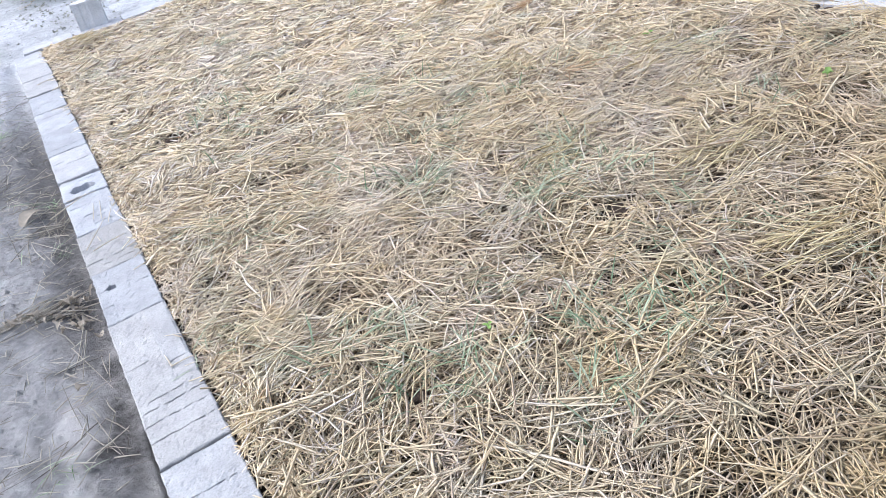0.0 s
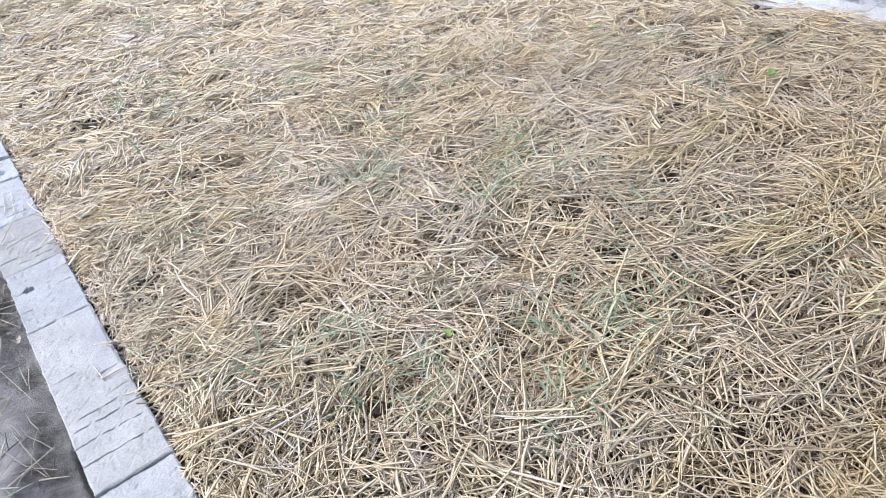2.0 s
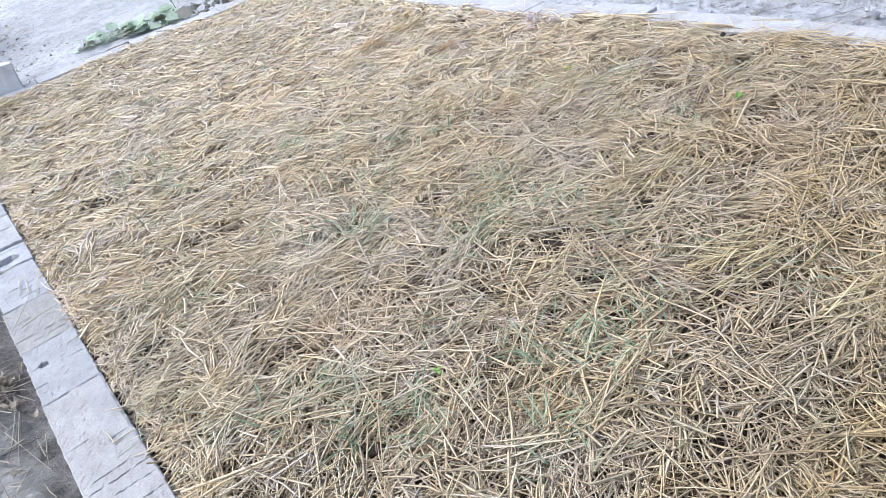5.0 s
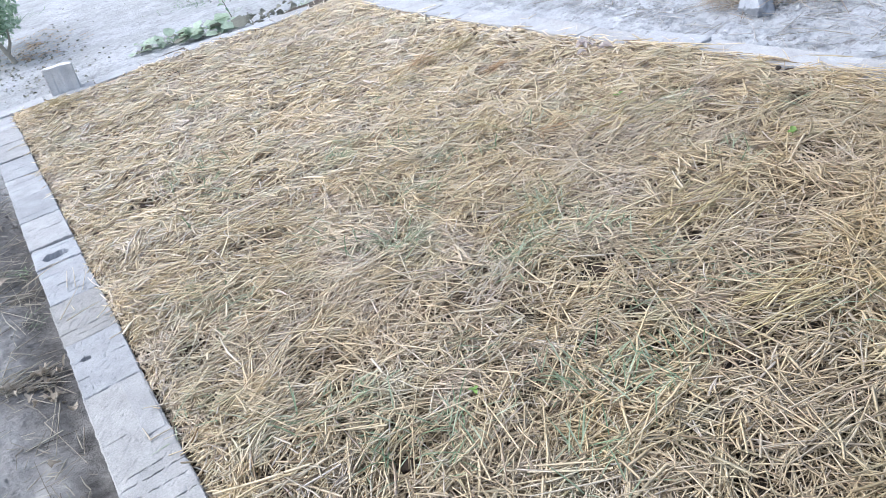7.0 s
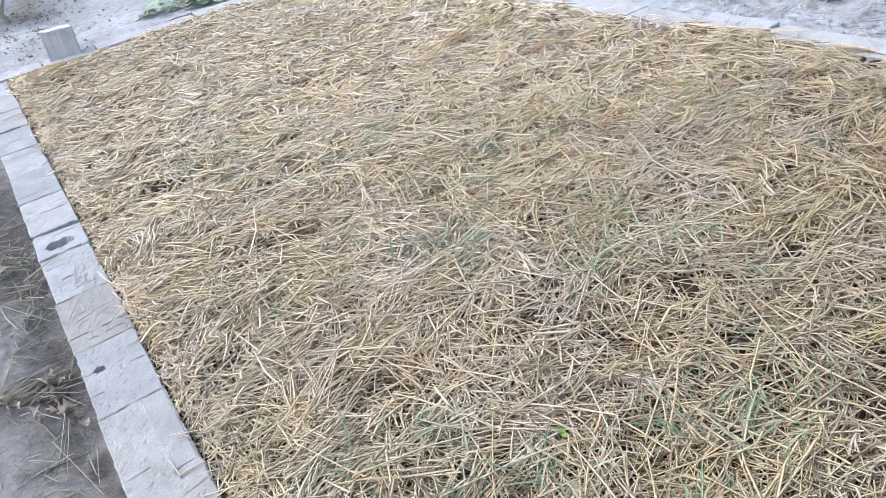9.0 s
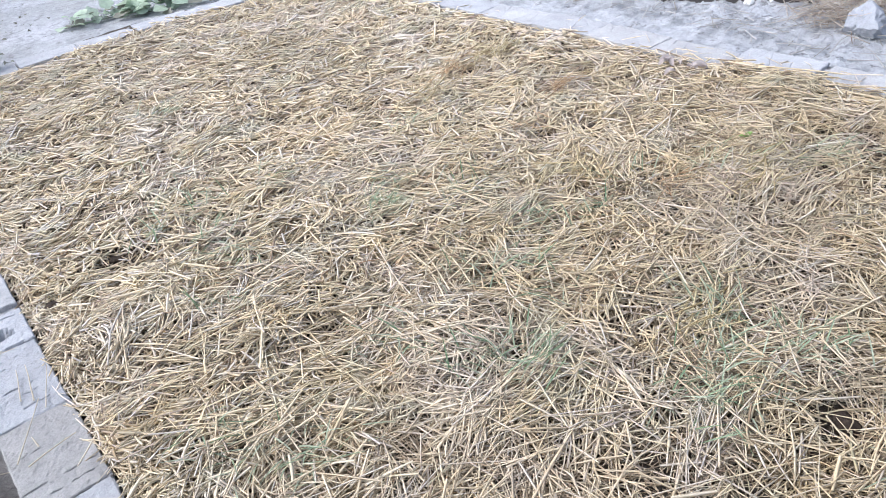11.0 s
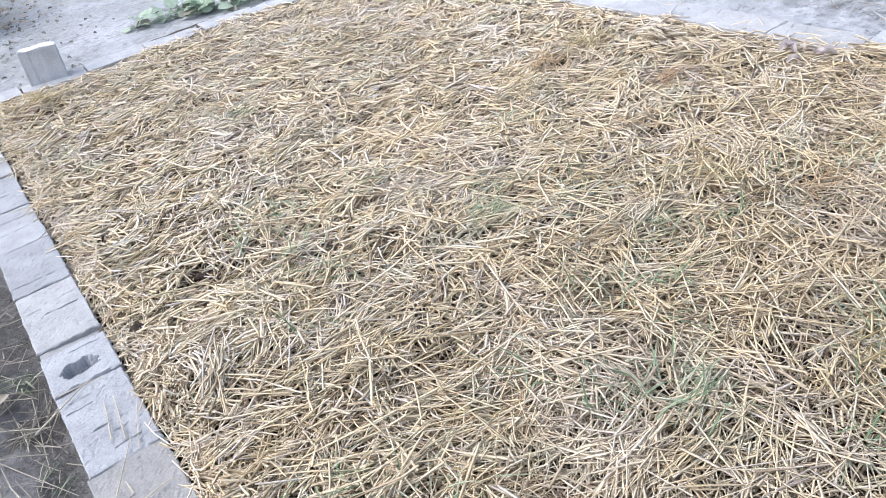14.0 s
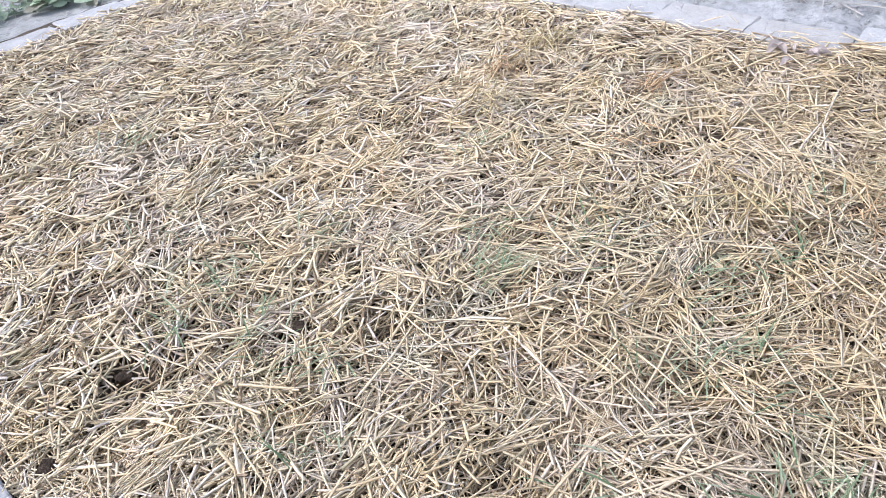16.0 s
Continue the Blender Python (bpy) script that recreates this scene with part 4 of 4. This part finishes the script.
for k, (x, y, n, sx, sy, head, size) in enumerate([(-0.205, 0.148, 46, 0.045, 0.016, 0.35, 0.085), (-0.12, 0.135, 26, 0.035, 0.022, 0.1, 0.065), (-0.15, 0.58, 26, 0.05, 0.05, 2.5, 0.09), (-0.13, -0.43, 9, 0.035, 0.06, 0.95, 0.08), (-0.13, 0.75, 22, 0.03, 0.06, 1.7, 0.08), (-0.22, 0.98, 26, 0.06, 0.07, 0.8, 0.08),
                                                   (-0.12, 0.66, 16, 0.04, 0.05, 1.5, 0.12), (-0.11, -0.18, 12, 0.03, 0.08, 2.2, 0.08), (-0.22, 0.85, 20, 0.06, 0.08, 2.7, 0.09),
                                                   (-0.2, 1.2, 18, 0.05, 0.15, 1.2, 0.09)]):
    straw_bundle("fallen_straw", 60 + k, n, x, y, sx, sy, head, 0.4 if k < 2 else 0.75, size, GROUND_STRAW if k < 2 else OLD_STRAW, "wisp of old straw on the dark earth")


RUST_STRAW = straw_material("rusty_straw", [(0.0, (0.32, 0.20, 0.11)), (0.5, (0.56, 0.38, 0.22)), (1.0, (0.66, 0.51, 0.33))], 0.0, False)
GOLD_STRAW = straw_material("golden_straw", [(0.0, (0.34, 0.26, 0.13)), (0.5, (0.58, 0.475, 0.27)), (1.0, (0.66, 0.57, 0.37))], 0.0, False)
for k, (x, y, n, head) in enumerate([(1.537, 0.572, 36, 0.2), (1.431, 0.946, 34, 0.6), (1.021, 0.449, 9, 0.5), (1.327, 0.015, 26, 0.3), (1.309, 0.478, 10, 1.2), (0.76, 0.22, 8, 0.2)]):
    straw_bundle("rusty_straw", 120 + k, n, x, y, 0.030, 0.022, head, 0.4, 0.05, RUST_STRAW, "rust-brown stained wisp of straw in the mulch", bed_height, lift=0.018, steep=0.12).location.z = 0.026
for k, (x, y, n, head) in enumerate([(1.14, -0.93, 60, 2.9), (1.28, -0.60, 60, 0.2), (1.50, -0.10, 50, 0.3), (1.62, 0.95, 50, 0.5), (1.30, 0.88, 40, 0.7), (1.05, -0.30, 40, 0.1), (1.20, -1.15, 50, 2.8), (0.20, 2.22, 60, 0.8),
                                     (1.22, 0.20, 40, 0.4)]):
    straw_bundle("golden_straw", 140 + k, n, x, y, 0.060, 0.035, head, 0.35, 0.075, GOLD_STRAW, "fresh golden wisp of straw in the mulch", bed_height, lift=0.020, steep=0.10).location.z = 0.024


def loose_straw(x, y, z, heading, length, radius, seed, kink=0.0, mat=None, label="single dry straw lying across the pale cement edging", group="loose straws on the edging"):
    bend, kink = 0.012 * math.sin(seed), kink * 0.4
    pts = [(-length / 2, 0, 0.0), (-length / 6, bend * length, 0.001), (length / 6, bend * length * 0.7 + kink * length * 0.2, 0.001), (length / 2, kink * length, 0)]
    v, f = stalk(pts, radius, 6)
    ob = mesh_object("loose_straw", v, f, mat or (STRAW if seed % 2 else GREY_STRAW), smooth=True)
    ob.matrix_basis = pose(x, y, z + radius, 0, 0, heading)
    return tagged(ob, label, "straw", group)


for k, (x, y, heading, length, kink) in enumerate([(0.005, 0.288, 65, 0.155, 0.04), (0.027, 0.21, 16, 0.085, 0), (0.015, 0.425, 82, 0.10, 0.1), (0.007, 0.25, 99, 0.032, 0), (0.064, -0.37, 98, 0.043, 0),
                                                  (0.088, -0.392, 2, 0.045, 0), (-0.045, 0.52, 35, 0.13, 0.03), (-0.007, 0.552, -5, 0.081, 0), (0.034, 0.419, 84, 0.118, 0.1), (0.056, 0.386, 76, 0.125, 0.05),
                                                  (0.085, 0.03, 12, 0.05, 0), (0.06, 1.38, 5, 0.09, 0), (0.01, 1.42, 160, 0.07, 0.05), (0.05, 1.33, 30, 0.06, 0), (-0.02, 1.85, 15, 0.07, 0)]):
    loose_straw(x, y, 0.004, heading, length, rng.uniform(0.0011, 0.0018), k, kink, BRICK_STRAW)
for k, (x, y, heading, length) in enumerate([(-0.097, -0.15, -73, 0.22), (-0.104, -0.104, -100, 0.18), (-0.156, -0.243, 34, 0.05), (-0.163, 0.152, 24, 0.095), (-0.178, 0.227, 74, 0.106), (-0.133, 0.314, 25, 0.091),
                                             (-0.129, 0.456, -60, 0.208), (-0.112, 0.60, -92, 0.24), (-0.066, -0.165, -99, 0.10), (-0.142, 0.257, -50, 0.083), (-0.167, 0.118, 8, 0.062), (-0.106, 0.648, 50, 0.097),
                                             (-0.091, -0.396, -76, 0.171), (-0.115, -0.394, -69, 0.074), (-0.079, -0.448, -46, 0.056), (-0.121, -0.418, 45, 0.081), (-0.107, -0.254, 14, 0.074), (-0.086, -0.399, -108, 0.101),
                                             (-0.089, -0.448, 23, 0.09), (-0.066, -0.483, -31, 0.051), (-0.125, -0.241, -33, 0.031), (-0.093, 0.63, -95, 0.217), (-0.138, 0.841, -1, 0.061)]):
    dx, dy = 0.4 * length * math.cos(radians(heading)), 0.4 * length * math.sin(radians(heading))
    rest = max(ground_height(x + q * dx, y + q * dy) for q in (-1, -0.5, 0, 0.5, 1)) + 0.003
    loose_straw(x, y, rest, heading, length, rng.uniform(0.0009, 0.0016), k, 0.05 * (k % 3), OLD_STRAW if k % 4 == 1 else GROUND_STRAW, "dry straw lying on the dark earth by the edging", "loose straws on the earth")
for k, (x, y, heading, length) in enumerate([(1.99, -0.03, 40, 0.09), (2.03, -0.22, 50, 0.08), (1.98, 0.2, 70, 0.07), (2.04, -0.32, 35, 0.06), (1.93, 0.6, 50, 0.07), (1.95, 0.9, 20, 0.06)]):
    loose_straw(x, y, 0.040, heading, length, 0.0014, k + 40)

# ---------- dry ground beyond the far side ----------
q = random.Random(55)
for k in range(150):
    x, y = q.uniform(2.13, 2.9), q.uniform(-0.6, 1.5)
    loose_straw(x, y, ground_height(x, y) + 0.006, q.gauss(20, 60), q.uniform(0.05, 0.20), q.uniform(0.0010, 0.0021), k, q.choice((0, 0, 0.1, -0.15, 0.3)), OLD_STRAW if k % 5 < 2 else PALE_STRAW,
                "sun-bleached straw lying on the dry pale ground", "bleached straws on the ground")
lump("stone", 2.362, 0.152, 0.048, 0.060, 0.080, 0.066, STONE, 2.2, "pale bluish-grey angular stone resting on the dry ground", "stone", rough=0.35, subdiv=5, facets=8)
for k, (x, y, s) in enumerate([(2.62, 0.75, 0.03), (2.75, -0.12, 0.035), (2.45, 1.25, 0.022), (2.2, -0.55, 0.018), (2.55, 0.52, 0.02)]):
    lump("clod", x, y, ground_height(x, y) + s * 0.3, s, s * 0.8, s * 0.6, GROUND, 5.0 + k, "dry pale clod of earth on the bare ground", "clod", "dry clods", 0.4)
def low_strip(x0, y0, x1, y1, width, height):
    """A straight dark strip on the ground, built as a low bevelled bar, slightly bowed."""
    e = plant("board", "long dark flat strip lying on the dry ground", "board", (x0 + x1) / 2, (y0 + y1) / 2, ground_height((x0 + x1) / 2, (y0 + y1) / 2))
    length, turn = math.hypot(x1 - x0, y1 - y0), math.atan2(y1 - y0, x1 - x0)
    verts, faces, n = [], [], 24
    rim = [(-0.5, 0.0), (-0.5, 0.85), (-0.44, 1.0), (0.44, 1.0), (0.5, 0.85), (0.5, 0.0)]
    for k in range(n + 1):
        u = length * (k / n - 0.5)
        for a, b in rim:
            verts.append((u, a * width + 0.002 * nz(u, a, 9, 3), b * height - 0.008 + 0.002 * nz(u, a * 3, 14, 8)))
    for k in range(n):
        faces += [(6 * k + q, 6 * k + q + 1, 6 * k + q + 7, 6 * k + q + 6) for q in range(5)]
    faces += [tuple(range(5, -1, -1)), tuple(6 * n + q for q in range(6))]
    mesh_object("strip_body", verts, faces, DARK_STRIP, e).matrix_basis = Matrix.Rotation(turn, 4, "Z")


DARK_STRIP = leaf_material("dark_strip_tone", (0.05, 0.046, 0.044), (0.09, 0.084, 0.08), 0.85, 0.0)
low_strip(2.28, 0.885, 2.545, 0.435, 0.07, 0.035)
for k, (x, y, s) in enumerate([(2.405, 0.575, 0.017), (2.325, 0.765, 0.012), (2.44, 0.515, 0.009)]):
    lump("pebble", x, y, ground_height(x, y) + s * 0.5, s, s * 0.8, s * 0.7, PALEST, 8.0 + k, "small pale stone lying against the dark strip", "stone", "stones by the board", 0.4)
HEAP_STRAW = straw_material("heaped_straw", [(0.0, (0.24, 0.18, 0.14)), (0.3, (0.42, 0.35, 0.28)), (1.0, (0.58, 0.53, 0.46))], 0.0, False)
straw_bundle("straw_heap", 81, 420, 2.56, 0.20, 0.09, 0.12, 0.9, 0.9, 0.13, HEAP_STRAW, "small heap of dry straw dropped behind the stone", lift=0.07, steep=0.3)
straw_bundle("straw_heap", 82, 120, 2.42, 0.30, 0.06, 0.06, 0.3, 0.6, 0.12, HEAP_STRAW, "small heap of dry straw dropped behind the stone", lift=0.03, steep=0.2)

# ---------- behind the bed ----------
vine = plant("squash_plant", "low squash vine with pale green lobed leaves behind the edging", "plant", 1.0, 2.98, -0.06)
path = [(-0.30, 0.13, 0.006), (-0.15, 0.07, 0.010), (0.0, 0.02, 0.012), (0.16, -0.04, 0.010), (0.28, -0.08, 0.006)]
v, f = stalk(path, 0.004)
mesh_object("vine_stem", v, f, VINE, vine)
r = random.Random(12)
for k in range(64):
    t = (k + 0.5) / 64
    size = r.uniform(0.035, 0.085) * (0.75 + 0.5 * t)
    v, f = leaf_verts(size, lobes=5, curl=r.uniform(0.05, 0.28), slim=0.52, seed=200 + k, n=20, wave=0.10)
    lf = mesh_object("leaf", v, f, VINE if k % 5 else WILTED, vine, smooth=True)
    lf.matrix_basis = pose(-0.28 + 0.54 * t + r.gauss(0, 0.02), 0.12 - 0.2 * t + r.gauss(0, 0.045), r.uniform(0.012, 0.055), 14 + r.gauss(0, 18), r.gauss(0, 16), r.uniform(-60, 60) + 180 * (k % 2))
    v, f = stalk([(size * 0.06, 0, -0.001), (-size * 0.12, 0, -0.012), (-size * 0.3, 0.004, -0.03)], 0.0016)
    mesh_object("leaf_stalk", v, f, VINE, lf)

wilted = plant("wilted_weed", "wilted weed with dark shrivelled leaves beside the edging", "weed", 1.48, 2.82, -0.06)
v, f = stalk([(-0.14, 0.02, 0.01), (0, 0, 0.03), (0.14, -0.02, 0.02)], 0.003)
mesh_object("stem", v, f, TWIG, wilted)
for k in range(30):
    v, f = leaf_verts(r.uniform(0.025, 0.05), curl=r.uniform(0.3, 0.9), slim=0.4, seed=300 + k, n=10)
    lf = mesh_object("leaf", v, f, WILTED, wilted, smooth=True)
    lf.matrix_basis = pose(r.uniform(-0.15, 0.15), r.gauss(0, 0.035), r.uniform(0.01, 0.06), r.uniform(-50, 50), r.uniform(-50, 40), r.uniform(0, 360))

sapling = plant("sapling", "thin bare twig with a few narrow green leaves", "sapling", 1.29, 2.95, -0.06)
v, f = stalk([(0, 0, 0), (-0.01, 0.02, 0.06), (-0.02, 0.03, 0.13), (-0.04, 0.06, 0.22)], 0.0035)
mesh_object("stem", v, f, TWIG, sapling)
for k in range(9):
    v, f = leaf_verts(r.uniform(0.03, 0.06), curl=0.4, slim=0.18, seed=340 + k, n=10)
    lf = mesh_object("leaf", v, f, BUSH if k % 2 else VINE, sapling, smooth=True)
    h = r.uniform(0.08, 0.21)
    lf.matrix_basis = pose(-0.16 * h, 0.25 * h, h, r.uniform(-30, 30), r.uniform(-50, 20), k * 77)

for k, (x, y, n, s, l) in enumerate([(1.68, 2.83, 90, 0.035, 0.10), (1.30, 4.1, 80, 0.10, 0.08), (1.5, 4.3, 60, 0.08, 0.07), (-0.24, 1.55, 40, 0.02, 0.06), (-0.28, 1.75, 40, 0.03, 0.07), (0.2, 5.9, 70, 0.1, 0.1),
                                   (1.42, 3.35, 24, 0.03, 0.06), (-0.35, 2.4, 60, 0.05, 0.09), (-0.3, 2.9, 60, 0.06, 0.1), (-0.125, 0.80, 22, 0.02, 0.09), (-0.16, -0.46, 14, 0.02, 0.07), (-0.13, 0.42, 10, 0.03, 0.05)]):
    tagged(grass_tuft(x, y, n, s, l, 500 + k, ground_height, WEED_BLADES if k in (1, 2, 5) else BLADES, "green grass tuft growing from the bare ground", 0.0), group="grass tufts on the ground")

bush = plant("shrub", "leafy green shrub with a pale trunk behind the bed", "shrub", 0.02, 4.12, -0.06)
BARK = leaf_material("pale_bark", (0.28, 0.25, 0.205), (0.36, 0.33, 0.27), 0.85, 0.0)
v, f = stalk([(0.075, -0.05, -0.01), (0.055, -0.04, 0.06), (0.035, -0.03, 0.14), (0.0, 0.0, 0.28), (-0.05, 0.05, 0.5)], 0.017, 9)
mesh_object("trunk", v, f, BARK, bush, label="pale bare forked trunk")
v, f = stalk([(0.055, -0.04, 0.05), (0.10, -0.03, 0.12), (0.12, -0.02, 0.20)], 0.013, 7)
mesh_object("branch", v, f, BARK, bush)
for k in range(6):
    a = k * 1.05
    v, f = stalk([(0.02, -0.1, 0.25), (0.18 * math.cos(a), 0.18 * math.sin(a), 0.4 + 0.03 * k), (0.36 * math.cos(a), 0.36 * math.sin(a), 0.55)], 0.008)
    mesh_object("branch", v, f, TWIG, bush)
verts, faces = [], []
for k in range(4200):
    d = Vector((r.gauss(0, 1), r.gauss(0, 1), r.gauss(0, 0.8))).normalized() * (r.uniform(0.35, 1) ** 0.6)
    c = Vector((d.x * 0.26 - 0.02, d.y * 0.6 + 0.3, 0.30 + d.z * 0.22))
    if nz(c.x * 2 + c.z, c.y * 2, 2.6, 3) < -0.05 or (c.x > 0.22 and r.random() < 0.4):
        continue
    v, f = leaf_verts(r.uniform(0.022, 0.045), curl=0.3, slim=0.3, seed=k, n=6)
    m = pose(c.x, c.y, c.z, r.uniform(-60, 60), r.uniform(-50, 50), r.uniform(0, 360))
    n0 = len(verts)
    verts += [tuple(m @ Vector(q)) for q in v]
    faces += [tuple(n0 + i for i in q) for q in f]
mesh_object("crown", verts, faces, BUSH, bush, smooth=True)

verts, faces = [], []
for k in range(380):
    x, y = (r.gauss(0.22, 0.17), r.gauss(3.75, 0.5)) if k < 340 else (r.uniform(-0.4, 1.6), r.uniform(2.9, 6.0))
    v, f = leaf_verts(r.uniform(0.009, 0.024), curl=r.uniform(0.2, 0.9), slim=0.42, seed=700 + k, n=7)
    m = pose(x, y, ground_height(x, y) + 0.007, r.uniform(-25, 25), r.uniform(-25, 25), r.uniform(0, 360))
    n0 = len(verts)
    verts += [tuple(m @ Vector(q)) for q in v]
    faces += [tuple(n0 + i for i in q) for q in f]
tagged(mesh_object("fallen_leaves", verts, faces, WILTED, smooth=True), "small dark fallen leaves strewn on the pale ground", "leaves", kind="stuff")

straw_bundle("dry_litter", 95, 170, 0.22, 4.35, 0.13, 0.28, 0.6, 0.9, 0.06, RUST_STRAW, "brown dry plant litter under the shrub", lift=0.012)

# ---------- crumbs and pebbles ----------
def crumbs(name, seed, count, box, size, mat, label):
    rs = random.Random(seed)
    verts, faces = [], []
    for k in range(count):
        x, y = rs.uniform(box[0], box[1]), rs.uniform(box[2], box[3])
        if nz(x, y, 4.0, seed) + rs.uniform(-0.4, 0.4) < 0:
            continue
        s = size * rs.lognormvariate(0, 0.5)
        z = ground_height(x, y) + s * 0.25
        n0 = len(verts)
        verts += [(x + s * a * rs.uniform(0.6, 1.2), y + s * b * rs.uniform(0.6, 1.2), z + s * c * rs.uniform(0.5, 0.9))
                  for a, b, c in ((1, 0, 0), (0.3, 0.95, 0), (-0.8, 0.6, 0), (-0.8, -0.6, 0), (0.3, -0.95, 0), (0, 0, 1), (0, 0, -1))]
        for q in range(5):
            faces += [(n0 + q, n0 + (q + 1) % 5, n0 + 5), (n0 + (q + 1) % 5, n0 + q, n0 + 6)]
    return tagged(mesh_object(name, verts, faces, mat), label, "earth", kind="stuff")


crumbs("soil_crumbs", 91, 4200, (-0.50, -0.05, -0.8, 2.0), 0.0023, GROUND, "crumbs of dark earth beside the edging")
crumbs("soil_crumbs", 92, 19000, (2.1, 3.0, -0.8, 1.6), 0.0030, GROUND, "crumbs of dry pale earth on the bare ground")
